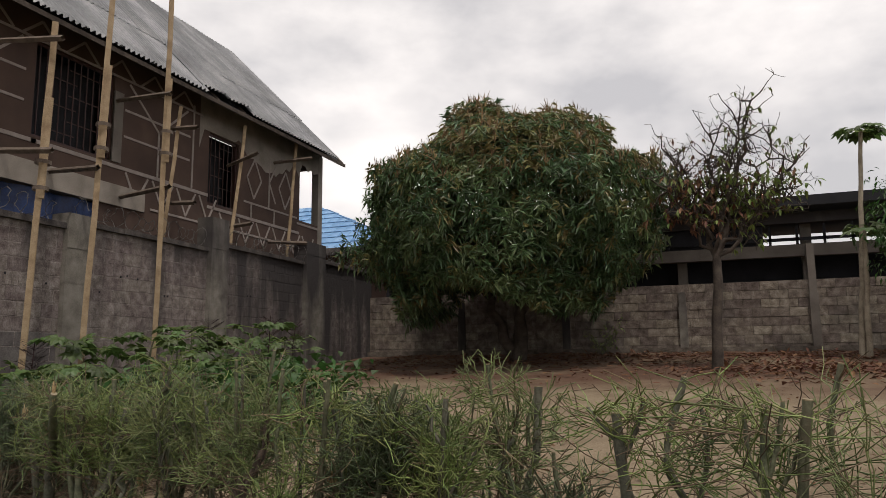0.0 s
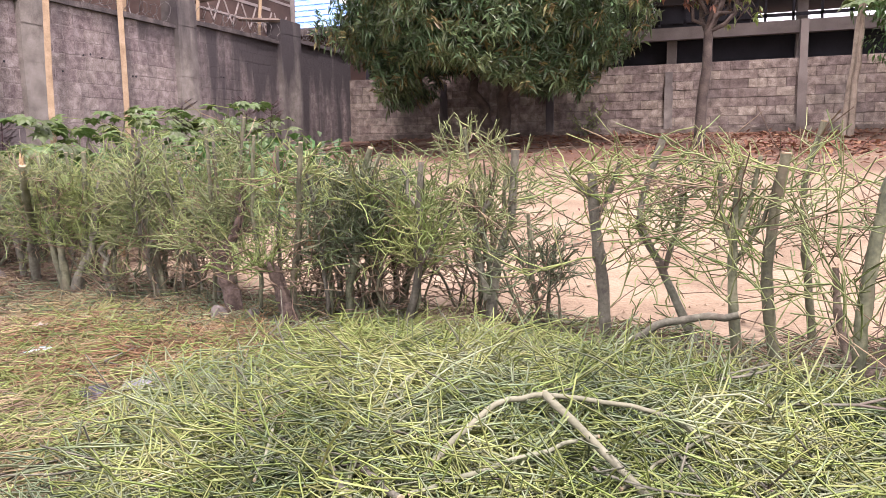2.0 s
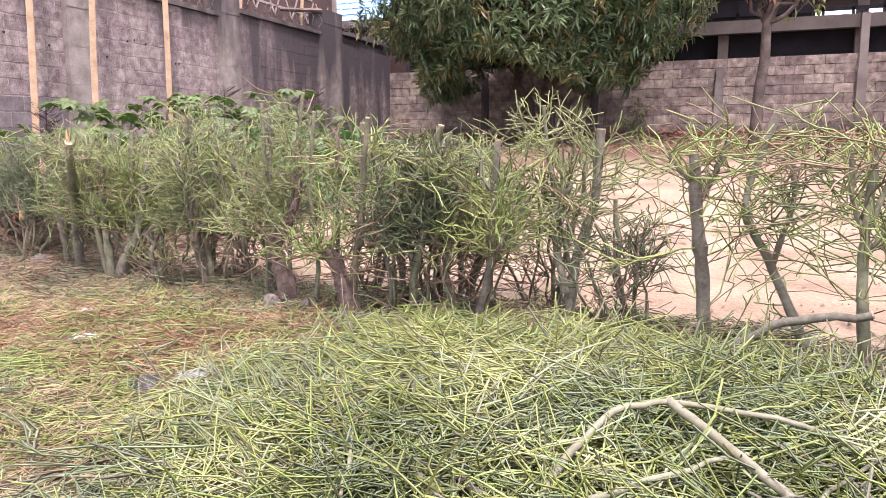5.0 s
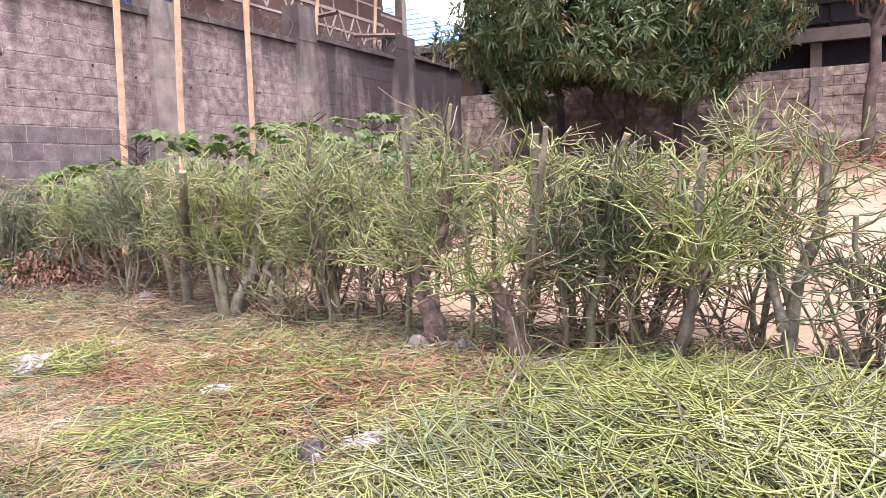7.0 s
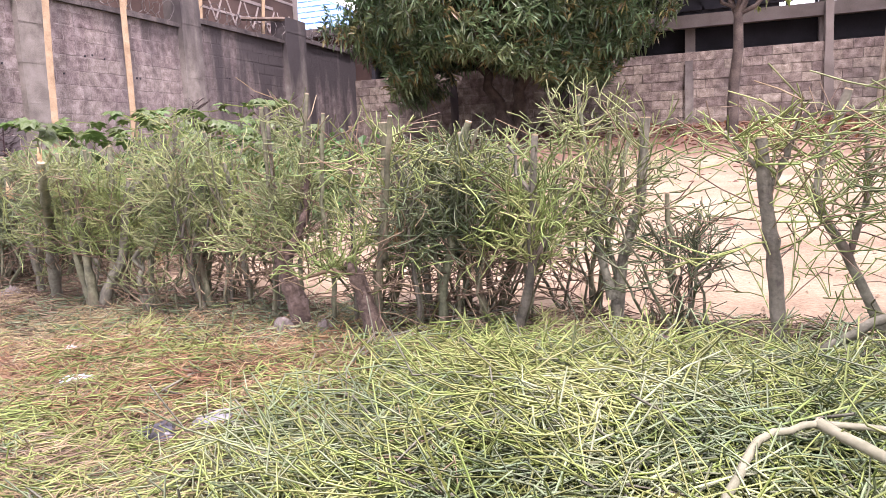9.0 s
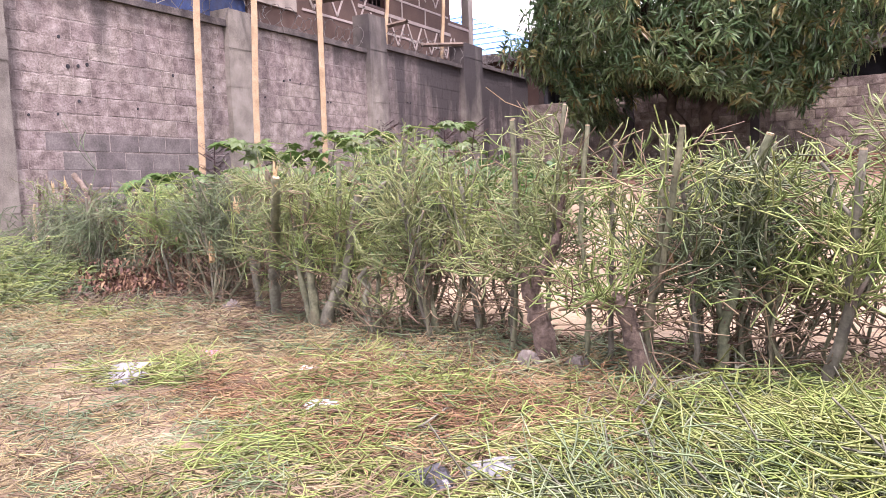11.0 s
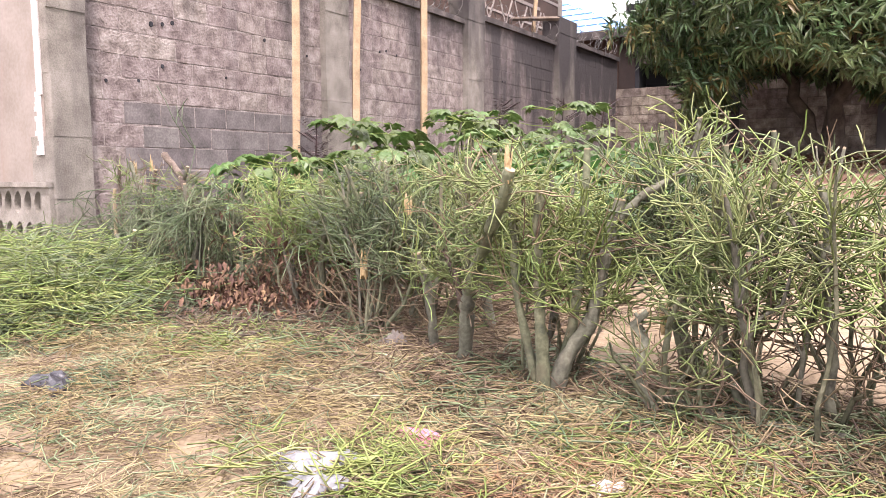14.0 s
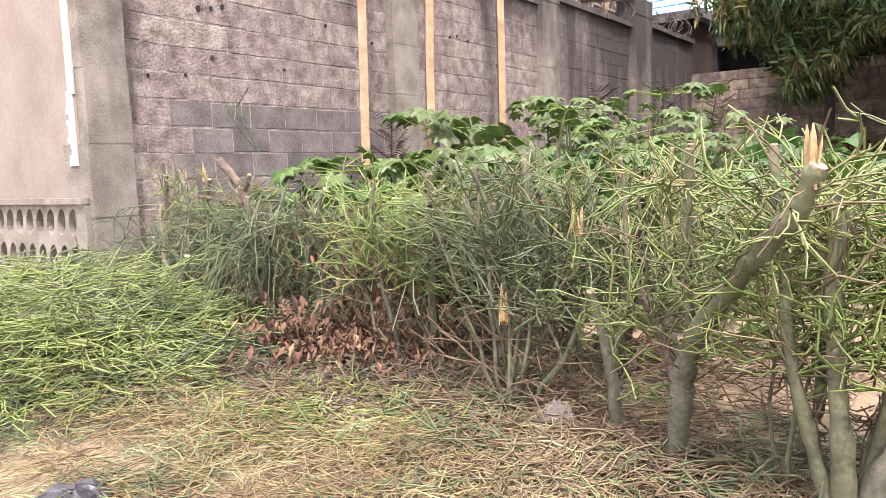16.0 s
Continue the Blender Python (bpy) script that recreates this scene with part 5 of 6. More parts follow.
def clippings(n, where, size, rad, mat, name, label, seed, cluster=24, flat=0.12, depth=1.0, arch=0.05):
    r = np.random.default_rng(seed)
    m = n // cluster
    cx, cy = where(r, m)
    az = r.uniform(0, 2 * math.pi, m)
    k = np.repeat(np.arange(m), cluster)
    x = cx[k] + r.standard_normal(m * cluster) * size * 0.55
    y = cy[k] + r.standard_normal(m * cluster) * size * 0.4
    a = az[k] + r.standard_normal(m * cluster) * 0.8
    L = r.uniform(0.45, 1.2, m * cluster) * size
    d = np.stack([np.cos(a), np.sin(a), r.standard_normal(m * cluster) * flat], -1)
    z = ground_z(x, y) + 0.015 + mound(x, y) * (1 - depth * (1 - r.random(m * cluster) ** 0.8)) * (1 + 0.25 * np.repeat(r.standard_normal(m), cluster)) + np.abs(r.standard_normal(m * cluster)) * 0.018
    s = np.stack([x, y, z], -1)
    side = np.stack([-np.sin(a), np.cos(a), np.zeros_like(a)], -1) * r.standard_normal((m * cluster, 1)) * 0.24
    mid = s + (d * 0.36 + side + np.array([0, 0, arch])) * L[:, None]
    far = s + (d * 0.7 + side * r.uniform(-0.3, 1.2, (m * cluster, 1)) + np.array([0, 0, arch * 0.7])) * L[:, None]
    e = s + d * L[:, None]
    for q in (mid, far, e):
        q[:, 2] = np.maximum(q[:, 2], ground_z(q[:, 0], q[:, 1]) + 0.012 + 0.15 * mound(q[:, 0], q[:, 1]))
    R = r.uniform(0.75, 1.2, (m * cluster, 1)) * rad
    h = Heap().tubes(np.stack([s, mid, far, e], 1), R * np.array([[1, 1, 0.95, 0.85]]), 3)
    # side shoots
    e2 = mid + unit(d + rand_dirs(r, m * cluster) * 0.7) * L[:, None] * 0.45
    e2[:, 2] = np.maximum(e2[:, 2], ground_z(e2[:, 0], e2[:, 1]) + 0.012 + 0.15 * mound(e2[:, 0], e2[:, 1]))
    h.tubes(np.stack([mid, e2], 1), R * np.array([[0.92, 0.8]]), 3)
    if size > 0.3:
        e3 = e + unit(d + rand_dirs(r, m * cluster) * 0.8) * L[:, None] * 0.4
        e3[:, 2] = np.maximum(e3[:, 2], ground_z(e3[:, 0], e3[:, 1]) + 0.012 + 0.15 * mound(e3[:, 0], e3[:, 1]))
        h.tubes(np.stack([e, e3], 1), R * np.array([[0.85, 0.75]]), 3)
    tagged(part(name, h, mat, kind="stuff", smooth=True), label, "clippings", kind="stuff")


def in_ellipse(cx, cy, rx, ry):
    def pick(r, m):
        a, q = r.uniform(0, 2 * math.pi, m), np.sqrt(r.random(m))
        return cx + rx * q * np.cos(a), cy + ry * q * np.sin(a)
    return pick


def in_strip(x0, x1, y0, y1, slant=0.0):
    def pick(r, m):
        x = r.uniform(x0, x1, m)
        return x, r.uniform(y0, y1, m) + slant * (x - x0)
    return pick


def heap_shade_sheet(x0, x1, y0, y1, share, label):
    """Dark sheet under a heap's loose twigs, standing in for shade in the gaps."""
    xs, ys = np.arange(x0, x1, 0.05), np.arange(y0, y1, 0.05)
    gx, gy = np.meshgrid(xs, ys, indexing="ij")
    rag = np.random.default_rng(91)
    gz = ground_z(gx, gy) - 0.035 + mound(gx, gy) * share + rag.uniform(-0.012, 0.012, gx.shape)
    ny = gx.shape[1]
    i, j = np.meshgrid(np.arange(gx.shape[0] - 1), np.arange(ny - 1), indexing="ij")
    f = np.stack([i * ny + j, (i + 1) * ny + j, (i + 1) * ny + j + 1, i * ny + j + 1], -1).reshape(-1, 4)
    tagged(part("clippings_shade_sheet", Heap().add(np.stack([gx, gy, gz], -1), [f]), M_GAPSHADE, kind="stuff"), label, "clippings", kind="stuff")


heap_shade_sheet(7.4, 11.4, -3.7, -0.4, 0.62, "dark green sheet under the clippings heap, for shade between twigs")
heap_shade_sheet(-0.6, 2.4, -1.6, 0.5, 0.72, "dark green sheet under the tall heap, for shade between twigs")
clippings(10500, in_ellipse(9.45, -2.27, 1.75, 1.07), 0.31, 0.0036, M_CLIP, "green_clippings", "thick heap of fresh green pencil twigs on the ground", 1, flat=0.2, depth=0.6)
clippings(7500, in_ellipse(9.3, -2.4, 1.85, 1.1), 0.31, 0.0037, M_CLIPG, "grey_green_clippings", "heap of pencil twigs in a shaded grey-green", 2, flat=0.2, depth=0.6)
clippings(2200, in_ellipse(8.4, -1.15, 0.8, 0.38), 0.34, 0.0037, M_CLIP, "green_clippings", "fresh green twigs lying along the hedge foot", 3)
clippings(5000, in_ellipse(0.75, -0.45, 1.35, 0.85), 0.31, 0.0042, M_TWIGL, "green_clippings", "tall heap of fresh green twigs by the wall", 4, flat=0.22, depth=0.6)
clippings(3600, in_ellipse(1.0, -0.2, 1.4, 0.8), 0.31, 0.0042, M_CLIPG, "grey_green_clippings", "twigs heaped by the wall, in a shaded green", 5, flat=0.22)
clippings(7000, in_strip(1.8, 8.2, -3.3, -0.4), 0.18, 0.0021, M_STRAW, "straw_clippings", "yellowed dry twigs scattered thinly over the soil", 6, 14, flat=0.04)
clippings(5500, in_strip(2.2, 7.6, -0.9, 0.1, -0.12), 0.20, 0.0023, M_STRAW, "straw_clippings", "yellowed dry twigs along the hedge foot", 7, 14, flat=0.06)
clippings(300, in_strip(5.6, 7.4, -1.6, -0.8, -0.05), 0.26, 0.0036, M_CLIP, "green_clippings", "thin tufts of green twigs on the soil", 8, 26, flat=0.05)
clippings(900, in_strip(2.5, 5.0, 0.3, 1.2), 0.26, 0.0034, M_TWIGDRY, "dry_clippings", "brown dry twigs behind the hedge", 9, 14, flat=0.06)
clippings(2600, in_ellipse(5.5, -3.2, 2.6, 0.8), 0.18, 0.0024, M_STRAW, "straw_clippings", "short yellow straw on bare soil", 10, 10, flat=0.03)
clippings(1500, in_ellipse(2.75, 0.0, 0.6, 0.35), 0.22, 0.004, M_STEMB, "brown_clippings", "reddish brown withered twigs by the hedge", 11, 20, flat=0.15)


clippings(4000, in_strip(2.4, 11.2, -0.35, 0.40, -0.11), 0.22, 0.0036, M_TWIGDRY, "dry_clippings", "dry brown twigs matted under the hedge", 12, 16, flat=0.14)
clippings(2600, in_strip(2.4, 11.2, -0.5, 0.4, -0.11), 0.26, 0.0038, M_CLIPG, "green_clippings", "twigs fallen under the hedge, in a shaded green", 13, 16, flat=0.12)


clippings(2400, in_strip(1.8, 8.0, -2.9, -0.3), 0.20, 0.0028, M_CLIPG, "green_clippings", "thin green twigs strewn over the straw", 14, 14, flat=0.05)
clippings(2600, in_strip(2.0, 8.2, -2.6, -0.3), 0.17, 0.0026, M_TWIGDRY, "dry_clippings", "brown broken twigs trodden into the soil", 15, 10, flat=0.04)
clippings(1400, in_strip(6.0, 7.8, -2.6, -1.0), 0.24, 0.0030, M_CLIP, "green_clippings", "loose green twigs at the heap's edge", 16, 14, flat=0.06)


def withered():
    r = np.random.default_rng(31)
    h = Heap()
    n = 2600
    a = r.standard_normal((n, 3)) * np.array([0.32, 0.15, 0.05]) + np.array([2.55, 0.18, 0.0])
    a[:, 2] = ground_z(a[:, 0], a[:, 1]) + 0.03 + np.abs(a[:, 2]) * 2
    b = r.standard_normal((900, 3)) * np.array([0.36, 0.12, 0.15]) + np.array([2.95, 0.5, 0.55])
    at = np.concatenate([a, b])
    s = r.uniform(0.03, 0.085, len(at))
    leaves(h, at, unit(rand_dirs(r, len(at)) + np.array([0, 0, -0.35])), s, s * 0.4, 0.4, r)
    tagged(part("withered_leaves", h, M_WITHER), "reddish brown withered leaves caught at the hedge foot", "leaves", kind="stuff")


withered()


for k, (x, y, rx, ry, n) in enumerate([(4.98, -1.33, 0.26, 0.14, 300), (5.95, -0.95, 0.30, 0.22, 420), (6.45, -0.95, 0.25, 0.15, 300), (3.1, -0.35, 0.6, 0.2, 420), (7.1, -1.6, 0.25, 0.25, 240)]):
    clippings(n, in_ellipse(x, y, rx, ry), 0.26, 0.0036, M_CLIP, "green_clippings", "small tuft of green twigs dropped on the soil", 40 + k, 30, flat=0.1)
clippings(120, in_ellipse(9.0, -2.3, 2.0, 1.2), 0.6, 0.0055, M_STEM, "long_clippings", "longer pale grey twigs among the clippings", 50, 4, flat=0.1, depth=0.3)
clippings(60, in_ellipse(0.8, -0.4, 1.2, 0.7), 0.6, 0.0055, M_STEM, "long_clippings", "longer pale grey twigs on the tall heap", 51, 4, flat=0.12, depth=0.3)


clippings(2600, in_ellipse(6.4, -1.25, 1.0, 0.55), 0.22, 0.0026, M_RUST, "rusty_clippings", "rust brown withered twigs on the soil", 60, 18, flat=0.05)


# ---- larger cut branches ----
def branch(points, r0, r1, mat, label, shoots=0, seed=0):
    r = np.random.default_rng(seed)
    pts = np.array(points, float)
    t = np.linspace(0, len(pts) - 1, 4 * len(pts))
    p = np.stack([np.interp(t, np.arange(len(pts)), pts[:, c]) for c in range(3)], -1)
    p[1:-1] = (p[:-2] + 2 * p[1:-1] + p[2:]) / 4 + r.standard_normal((len(p) - 2, 3)) * 0.004
    b = empty("cut_branch", *pts[0], label, "branch", "cut branches")
    child(part("wood", Heap().tubes([p], [np.linspace(r0, r1, len(p))], 7), mat, None, smooth=True), b)
    d = unit(p[0] - p[1])
    child(part("cut_end", Heap().tubes([[p[0], p[0] + d * 0.006, p[0] + d * 0.0065]], [[r0 * 1.02, r0, 0.001]], 7), M_CUT, None), b)
    d = unit(p[-1] - p[-2])
    child(part("cut_end", Heap().tubes([[p[-1], p[-1] + d * 0.006, p[-1] + d * 0.0065]], [[r1 * 1.02, r1, 0.001]], 7), M_CUT, None), b)
    if shoots:
        k = r.integers(2, len(p), shoots)
        h = Heap()
        grow_twigs(h, p[k], unit(unit(p[-1] - p[0]) + rand_dirs(r, shoots) * 0.6), r.uniform(0.12, 0.28, shoots), np.full(shoots, 0.0036), r, 1)
        child(part("foliage", h, M_CLIP, None, kind="stuff"), b)


branch([(8.92, -2.68, 0.15), (8.95, -2.45, 0.21), (9.05, -2.2, 0.27), (9.2, -2.1, 0.28), (9.6, -2.1, 0.25), (9.9, -2.45, 0.17)], 0.0130, 0.0072, M_PALE, "bent pale green branch lying on the clippings", 8, 1)
branch([(9.19, -2.12, 0.28), (9.42, -2.45, 0.25), (9.67, -2.8, 0.19)], 0.0151, 0.0108, M_PALE, "forked pale green branch lying on the clippings", 5, 2)
branch([(8.93, -2.75, 0.17), (9.15, -2.55, 0.21), (9.4, -2.35, 0.24)], 0.0101, 0.0065, M_PALE, "thin green branch lying on the clippings", 4, 3)
branch([(8.42, -2.42, 0.12), (8.62, -2.66, 0.17), (8.82, -2.88, 0.18)], 0.012, 0.015, M_STEM, "thick grey branch stub in the clippings", 4, 4)
branch([(8.48, -2.38, 0.13), (8.70, -2.62, 0.18), (8.92, -2.80, 0.18)], 0.011, 0.013, M_STEM, "thick grey branch beside its twin in the clippings", 3, 20)
branch([(8.1, -2.2, 0.11), (8.3, -2.45, 0.18), (8.45, -2.8, 0.17)], 0.0086, 0.0050, M_PALE, "grey branch lying across the clippings", 6, 5)
branch([(9.86, -1.12, 0.38), (9.55, -1.14, 0.34), (9.32, -1.08, 0.16), (9.25, -1.0, 0.05)], 0.017, 0.022, M_STEM, "broken grey branch leaning at the hedge foot", 0, 6)
branch([(8.75, -0.95, 0.18), (9.0, -1.1, 0.12), (9.3, -1.25, 0.06)], 0.026, 0.03, M_STEMB, "brown cut branch on the ground", 0, 7)
branch([(5.65, -0.25, 0.09), (5.95, -0.32, 0.08), (6.4, -0.37, 0.09)], 0.032, 0.024, M_STEM, "grey cut branch lying along the hedge", 0, 8)
branch([(1.41, 0.2, 0.25), (1.41, 0.2, 0.4), (1.5, 0.15, 0.62)], 0.024, 0.016, M_STEM, "forked pale branch sticking out of the heap", 0, 9)
branch([(1.41, 0.2, 0.38), (1.32, 0.17, 0.48), (1.26, 0.15, 0.58)], 0.018, 0.014, M_STEM, "short pale fork in the heap", 0, 10)
branch([(0.82, 0.45, 0.42), (0.80, 0.45, 0.65), (0.84, 0.44, 0.92)], 0.018, 0.013, M_CUT, "stripped pale stem standing in the heap", 0, 11)
branch([(1.6, -0.25, 0.42), (1.2, -0.55, 0.36), (0.8, -0.9, 0.30)], 0.012, 0.007, M_STEM, "thin branch trailing down the heap", 6, 12)
branch([(1.3, 0.6, 1.2), (1.65, 0.5, 1.0), (1.75, 0.45, 0.7)], 0.03, 0.02, M_STEMB, "broken brown branch hanging in the hedge", 0, 13)
branch([(9.5, -2.6, 0.20), (9.75, -2.2, 0.24), (10.0, -1.8, 0.19)], 0.0065, 0.0036, M_STEMG, "thin green branch across the heap", 8, 14)
branch([(3.0, -1.9, 0.02), (3.5, -1.95, 0.03), (3.9, -1.85, 0.02)], 0.010, 0.006, M_STEMB, "thin dry stick on the soil", 0, 15)


def splinter(x, y, z, h, seed):
    r = np.random.default_rng(seed)
    st = empty("splintered_stub", x, y, z, "torn orange wood where a limb was broken off", "splinter", "splintered stubs")
    for _ in range(6):
        a = np.array([x, y, z]) + r.uniform(-0.016, 0.016, 3)
        up = np.array([r.uniform(-0.015, 0.015), r.uniform(-0.015, 0.015), h * r.uniform(0.35, 0.9)])
        turn = r.uniform(0, math.pi)
        w, t = np.array([math.cos(turn), math.sin(turn), 0.0]) * r.uniform(0.007, 0.015), np.array([-math.sin(turn), math.cos(turn), 0.0]) * 0.003
        m = a + up * 0.6
        v = [a - w - t, a + w - t, a + w + t, a - w + t, m - w * 0.8 - t, m + w * 0.9 - t, m + w * 0.9 + t, m - w * 0.8 + t, a + up + w * 0.3, a + up - w * 0.1]
        f = [[(0, 1, 5, 4), (1, 2, 6, 5), (2, 3, 7, 6), (3, 0, 4, 7)], [(4, 5, 8, 9), (6, 7, 9, 8)], [(5, 6, 8), (7, 4, 9)]]
        child(part("splinter", Heap().add(v, f), M_SPLIT), st)


for k, (x, y, z, h) in enumerate([(5.07, -0.56, 1.02, 0.17), (3.83, 0.02, 0.45, 0.2), (5.65, -0.28, 0.38, 0.2), (4.2, -0.05, 0.83, 0.13), (0.7, 0.72, 1.05, 0.14), (1.0, 0.68, 1.08, 0.15), (9.27, -0.54, 0.95, 0.16), (7.48, -0.72, 0.55, 0.12)]):
    splinter(x, y, z, h, k)


# ---- litter ----
def crumple(name, x, y, w, l, hgt, mat, label, cat, seed):
    r = np.random.default_rng(seed)
    n = 9
    u, v = np.meshgrid(np.linspace(-1, 1, n), np.linspace(-1, 1, n), indexing="ij")
    edge = 1 + 0.25 * np.sin(3 * np.arctan2(v, u) + seed)
    top = hgt * (np.clip(1 - u ** 2, 0, 1) * np.clip(1 - v ** 2, 0, 1)) ** 0.5 * (0.6 + 0.6 * r.random((n, n)))
    a = r.uniform(0, 3.14)
    px, py = u * w / 2 * edge, v * l / 2 * edge
    X, Y = x + px * math.cos(a) - py * math.sin(a), y + px * math.sin(a) + py * math.cos(a)
    Z = ground_z(X, Y) + mound(X, Y) + 0.035 + top
    low = Z * 0 + ground_z(X, Y) + mound(X, Y) + 0.005
    vv = np.concatenate([np.stack([X, Y, Z], -1).reshape(-1, 3), np.stack([X, Y, low], -1).reshape(-1, 3)])
    f = [(i * n + j, (i + 1) * n + j, (i + 1) * n + j + 1, i * n + j + 1) for i in range(n - 1) for j in range(n - 1)]
    m = n * n
    f += [(m + a_, m + d_, m + c_, m + b_) for a_, b_, c_, d_ in f]
    rim = [i * n for i in range(n)] + [(n - 1) * n + j for j in range(1, n)] + [i * n + n - 1 for i in range(n - 2, -1, -1)] + [j for j in range(n - 2, 0, -1)]
    f += [(rim[i], rim[(i + 1) % len(rim)], m + rim[(i + 1) % len(rim)], m + rim[i]) for i in range(len(rim))]
    tagged(part(name, Heap().add(vv, [f]), mat), label, cat)


crumple("plastic_sheet", 4.75, -1.40, 0.26, 0.16, 0.03, M_PLASTIC, "crumpled clear plastic film on dry soil", "plastic", 1)
crumple("plastic_sheet", 4.88, -1.54, 0.17, 0.13, 0.03, M_PLASTIC, "small scrap of clear plastic film", "plastic", 2)
crumple("packet", 6.12, -1.50, 0.16, 0.10, 0.025, M_BLUEPL, "flattened blue and white packet on the soil", "packet", 3)
crumple("plastic_sheet", 7.15, -1.82, 0.10, 0.16, 0.03, M_PLASTIC, "crumpled white plastic in the twigs", "plastic", 4)
crumple("black_bag", 6.98, -1.94, 0.18, 0.12, 0.03, M_BLACKPL, "scrap of black plastic bag", "bag", 5)
crumple("black_bag", 3.0, -1.36, 0.24, 0.14, 0.05, M_BLACKPL, "crumpled black plastic bag on bare soil", "bag", 6)
crumple("packet", 4.93, -1.03, 0.20, 0.11, 0.02, M_PINK, "faded pink packet among dry twigs", "packet", 7)
crumple("packet", 5.71, -1.10, 0.13, 0.08, 0.03, M_WHITE, "small white wrapper among dry twigs", "packet", 8)
crumple("stone", 6.79, -0.72, 0.10, 0.09, 0.07, M_STONE, "pale grey stone at the hedge foot", "stone", 9)
crumple("stone", 7.65, -0.45, 0.09, 0.08, 0.06, M_STONE, "pale grey stone at the hedge foot", "stone", 10)
crumple("stone", 4.1, -0.05, 0.13, 0.10, 0.06, M_STONE, "flat grey stone at the hedge foot", "stone", 11)
crumple("stone", 7.05, -0.72, 0.12, 0.09, 0.05, M_STONE, "half-buried brown stone at the hedge foot", "stone", 12)


def fallen_leaves():
    r = np.random.default_rng(9)
    n = 3600
    x = r.uniform(1, 16, n)
    y = 14.6 - np.abs(r.standard_normal(n)) * 2.3
    ok = y > 5
    x, y = x[ok], y[ok]
    n = len(x)
    h = Heap()
    s = r.uniform(0.08, 0.2, n)
    leaves(h, np.stack([x, y, ground_z(x, y) + 0.03 + 0.02 * r.random(n)], -1), unit(rand_dirs(r, n) * np.array([1, 1, 0.15])), s, s * 0.4, 0.05, r)
    tagged(part("fallen_leaves", h, M_BROWNLEAF), "brown fallen leaves strewn under the trees", "leaves", kind="stuff")


fallen_leaves()


def leaf_pile():
    r = np.random.default_rng(23)
    n = 800
    x, y = r.normal(11.2, 1.2, n), r.normal(10.4, 0.8, n)
    h = Heap()
    s = r.uniform(0.08, 0.2, n)
    lift = 0.16 * np.exp(-((x - 11.2) / 0.9) ** 2 - ((y - 10.6) / 0.7) ** 2) * r.random(n)
    leaves(h, np.stack([x, y, ground_z(x, y) + 0.03 + lift], -1), unit(rand_dirs(r, n) * np.array([1, 1, 0.4])), s, s * 0.45, 0.1, r)
    tagged(part("leaf_pile", h, M_BROWNLEAF), "raked low pile of reddish brown fallen leaves", "leaves", kind="stuff")


leaf_pile()


def wall_weed():
    """A small yellowish weed at the foot of the back wall."""
    r = np.random.default_rng(37)
    x, y = 6.9, 14.4
    z = float(ground_z(x, y)) - 0.03
    pl = empty("weed", x, y, z, "small yellowish green weed at the foot of the wall", "plant")
    lf = Heap()
    for k in range(9):
        tip = np.array([x, y, z]) + np.array([r.uniform(-0.55, 0.55), r.uniform(-0.25, 0.25), r.uniform(0.45, 1.0)])
        p, q = limb((x, y, z), tip, 0.012, 0.005, r, 6, 0.03)
        child(part("stem", Heap().tubes([p], [q], 5), M_STEMG, None, smooth=True), pl)
        at = p[r.integers(2, 6, 26)] + r.standard_normal((26, 3)) * 0.06
        s = r.uniform(0.05, 0.11, 26)
        leaves(lf, at, unit(rand_dirs(r, 26) + np.array([0, 0, 0.2])), s, s * 0.45, 0.2, r)
    child(part("leaves", lf, M_LIMELEAF, None, kind="stuff"), pl)


wall_weed()


def sand_leaves():
    r = np.random.default_rng(19)
    n = 420
    x, y = r.uniform(5, 14, n), r.uniform(1.5, 9, n)
    h = Heap()
    s = r.uniform(0.05, 0.12, n)
    leaves(h, np.stack([x, y, ground_z(x, y) + 0.03], -1), unit(rand_dirs(r, n) * np.array([1, 1, 0.15])), s, s * 0.45, 0.05, r)
    tagged(part("fallen_leaves", h, M_BROWNLEAF), "single dry leaves scattered over the sand", "leaves", kind="stuff")


sand_leaves()


def soil_crumbs():
    r = np.random.default_rng(29)
    n = 2600
    x, y = r.uniform(1.5, 12, n), r.uniform(-3.6, 3.5, n)
    s = 0.004 + 0.014 * r.random(n) ** 3
    c = np.stack([x, y, ground_z(x, y) + s * 0.3], -1)
    v = np.stack([c + s[:, None] * (np.array(d) + r.uniform(-0.4, 0.4, (n, 3))) for d in ((1, 0, 0), (-0.6, 0.9, 0), (-0.6, -0.9, 0), (0, 0, 1.1))], 1)
    i = np.arange(n)[:, None] * 4
    f = np.concatenate([i + np.array([q]) for q in ([0, 1, 3], [1, 2, 3], [2, 0, 3])])
    tagged(part("soil_crumbs", Heap().add(v, [f]), M_SOIL), "small crumbs and clods of tan soil", "soil", kind="stuff")


soil_crumbs()


# ---- blocks of the walls ----
mesh_cache = {}


def block_mesh(length, mat, key):
    k = (round(length, 3), key)
    if k not in mesh_cache:
        me = block_heap(length - 0.012, COURSE - 0.012, 0.10).mesh("block")
        me.materials.append(mat)
        mesh_cache[k] = me
    return mesh_cache[k]


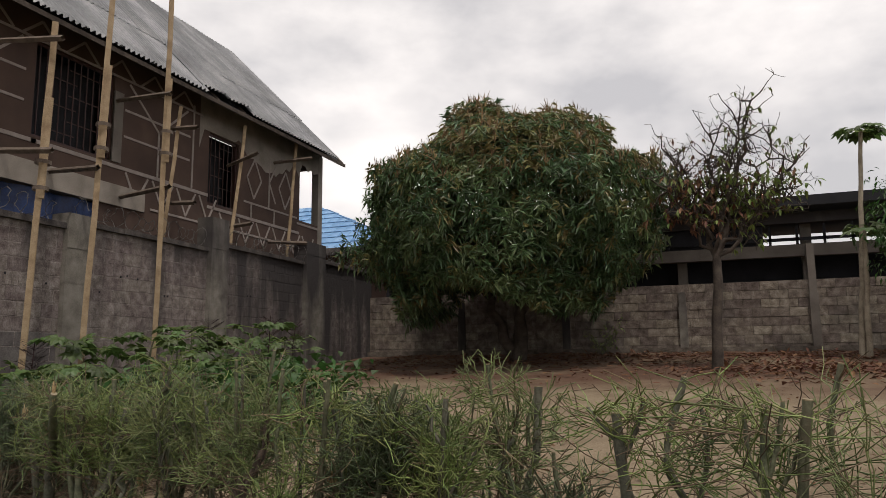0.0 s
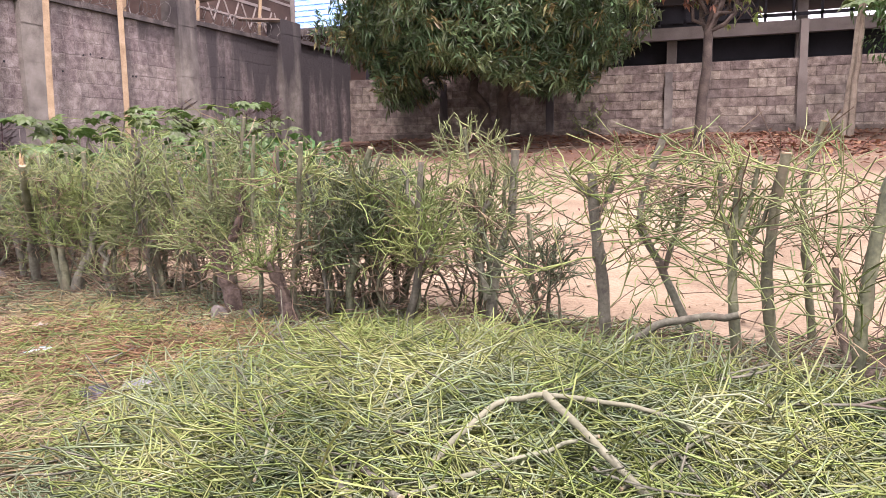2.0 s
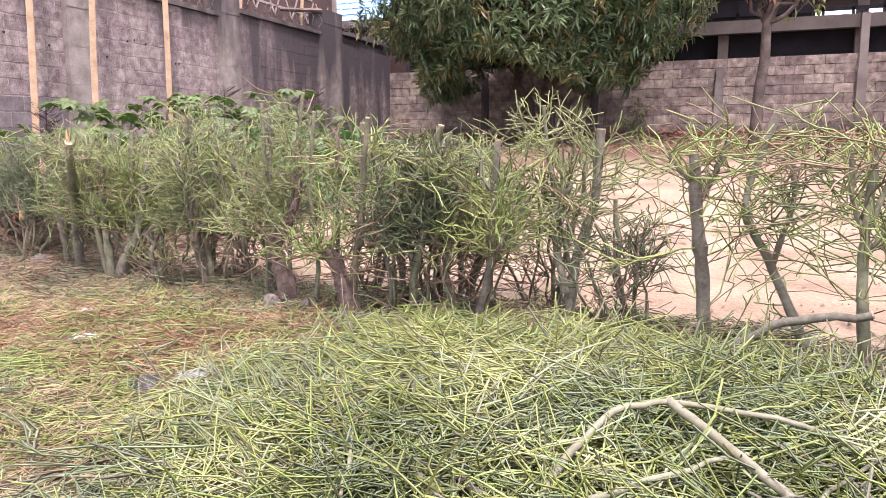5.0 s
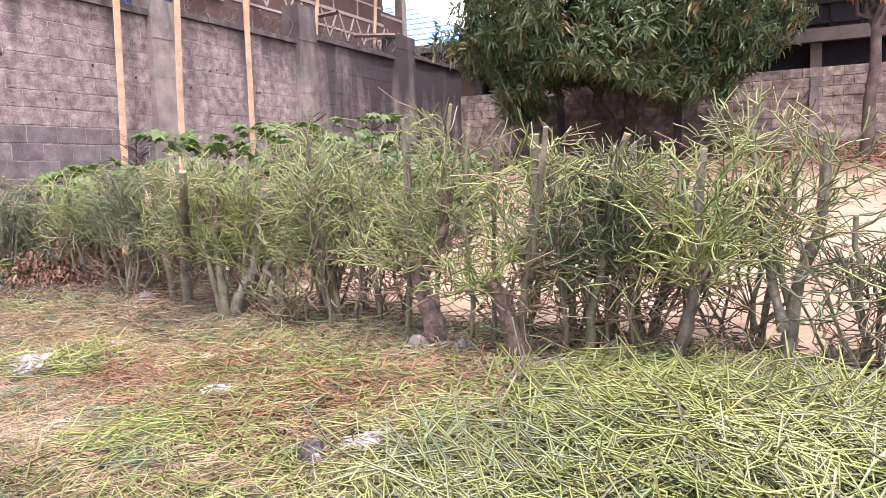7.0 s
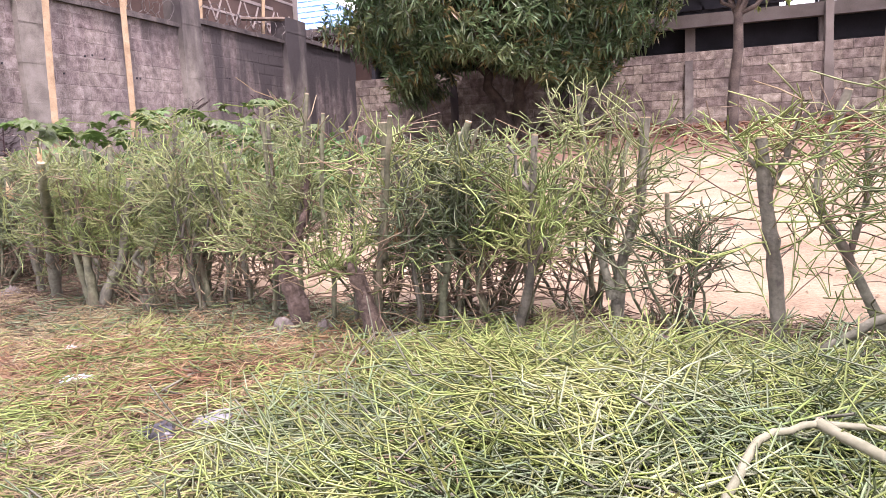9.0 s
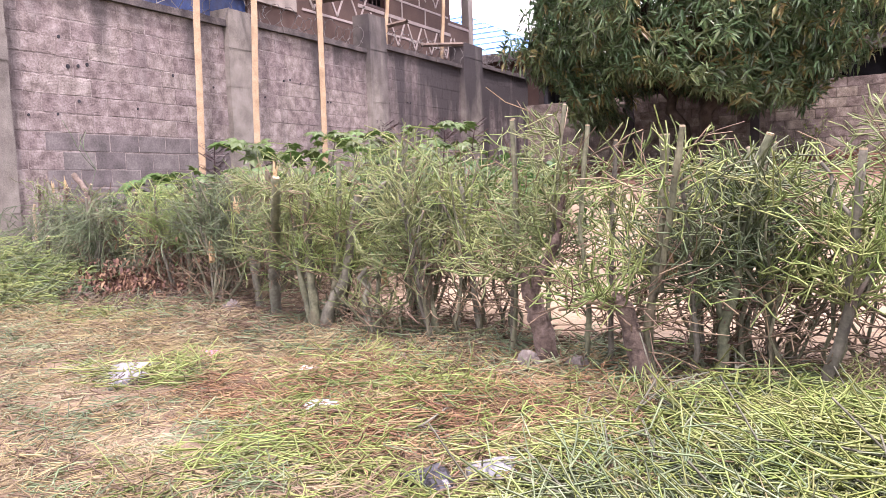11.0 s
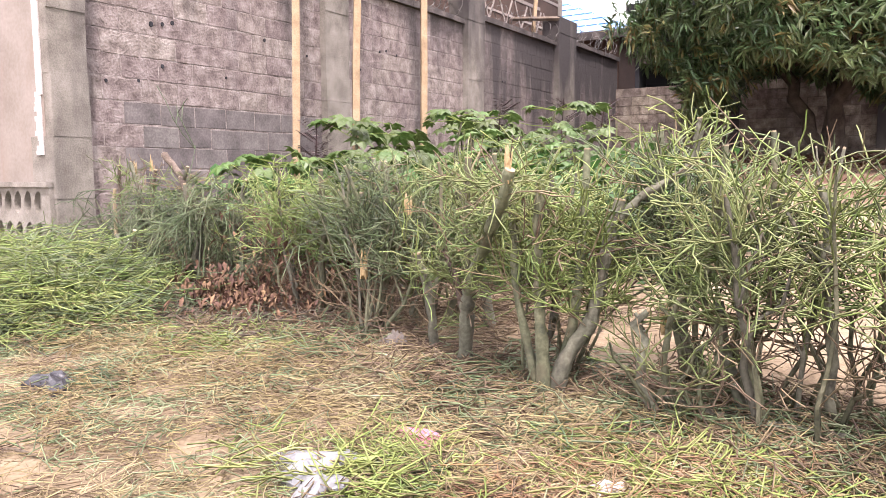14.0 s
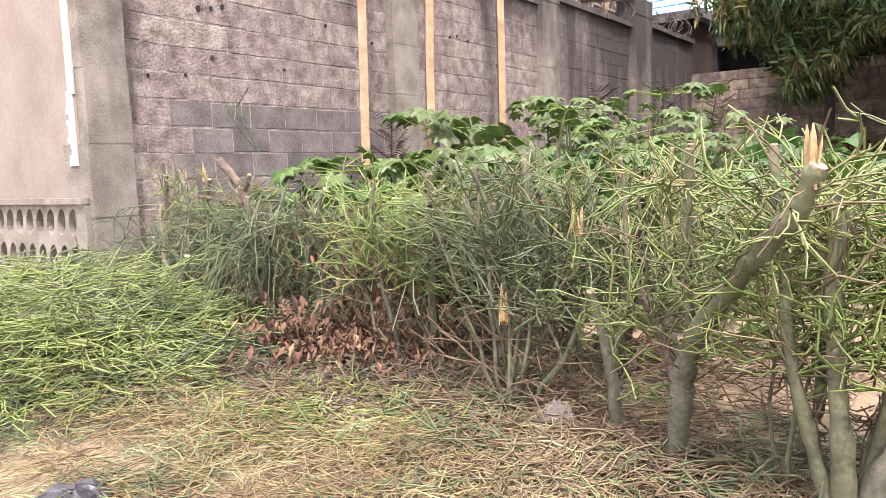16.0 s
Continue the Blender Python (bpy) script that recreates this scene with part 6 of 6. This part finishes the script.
# small putlog holes in the wall: near-black discs in place of their shade
for hy, hz, hr in ((1.47, 2.53, 0.022), (1.60, 2.55, 0.018), (1.72, 2.58, 0.02), (1.58, 2.13, 0.018), (2.99, 2.59, 0.017), (1.38, 2.86, 0.018), (1.3, 1.96, 0.014), (0.95, 1.93, 0.014), (2.4, 2.1, 0.012),
                   (5.2, 2.75, 0.014), (5.35, 2.78, 0.014), (6.3, 2.5, 0.014), (6.38, 2.5, 0.014), (4.75, 2.45, 0.013), (3.7, 2.5, 0.013), (5.6, 2.75, 0.013), (8.9, 2.7, 0.014), (9.0, 2.7, 0.014)):
    t = np.linspace(0, 2 * math.pi, 11)[:-1]
    rim = np.stack([np.full(10, 0.016), hy + hr * np.cos(t), hz + hr * 1.2 * np.sin(t)], -1)
    part("hole_disc", Heap().add(np.concatenate([rim, rim - (0.03, 0, 0)]), [[tuple(range(10))], [(k, (k + 1) % 10, 10 + (k + 1) % 10, 10 + k) for k in range(10)]]), M_DARK, wall_west)

rb = np.random.default_rng(77)
rest = Heap()
count = 0
for wall, bay, a, b, z, dark in block_jobs:
    j = rb.uniform(-1, 1, 4)
    if bay < 2 or (bay == 2 and z > 2.0 and count < 300):
        count += 1
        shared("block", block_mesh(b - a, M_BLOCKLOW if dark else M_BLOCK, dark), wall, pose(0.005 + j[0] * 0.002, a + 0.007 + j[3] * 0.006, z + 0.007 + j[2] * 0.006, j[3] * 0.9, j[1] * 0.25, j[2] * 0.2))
    else:
        hb = block_heap(b - a - 0.012, COURSE - 0.012, 0.10)
        rest.add(hb.v[0] + np.array([0.003 + j[0] * 0.002, a + 0.008, z + 0.008]), [np.array(f) for f in hb.f])
part("far_blocks", rest, M_BLOCKJ, wall_west, kind="stuff")

turn = Matrix.Rotation(radians(-90), 4, "Z")
z, course = 3.1, 0
while z > 1.5:
    z -= COURSE
    e = cuts(0.0, 17.3, course)
    for a, b in zip(e, e[1:]):
        if b > 14.2:
            continue
        j = rb.uniform(-1, 1, 3)
        shared("block", block_mesh(b - a, M_BACK, "back"), wall_north, Matrix.Translation((a + 0.008, 15.0 + j[0] * 0.006, z + 0.008)) @ turn @ pose(0, 0, 0, 0, j[1], j[2] * 0.5))
    course += 1
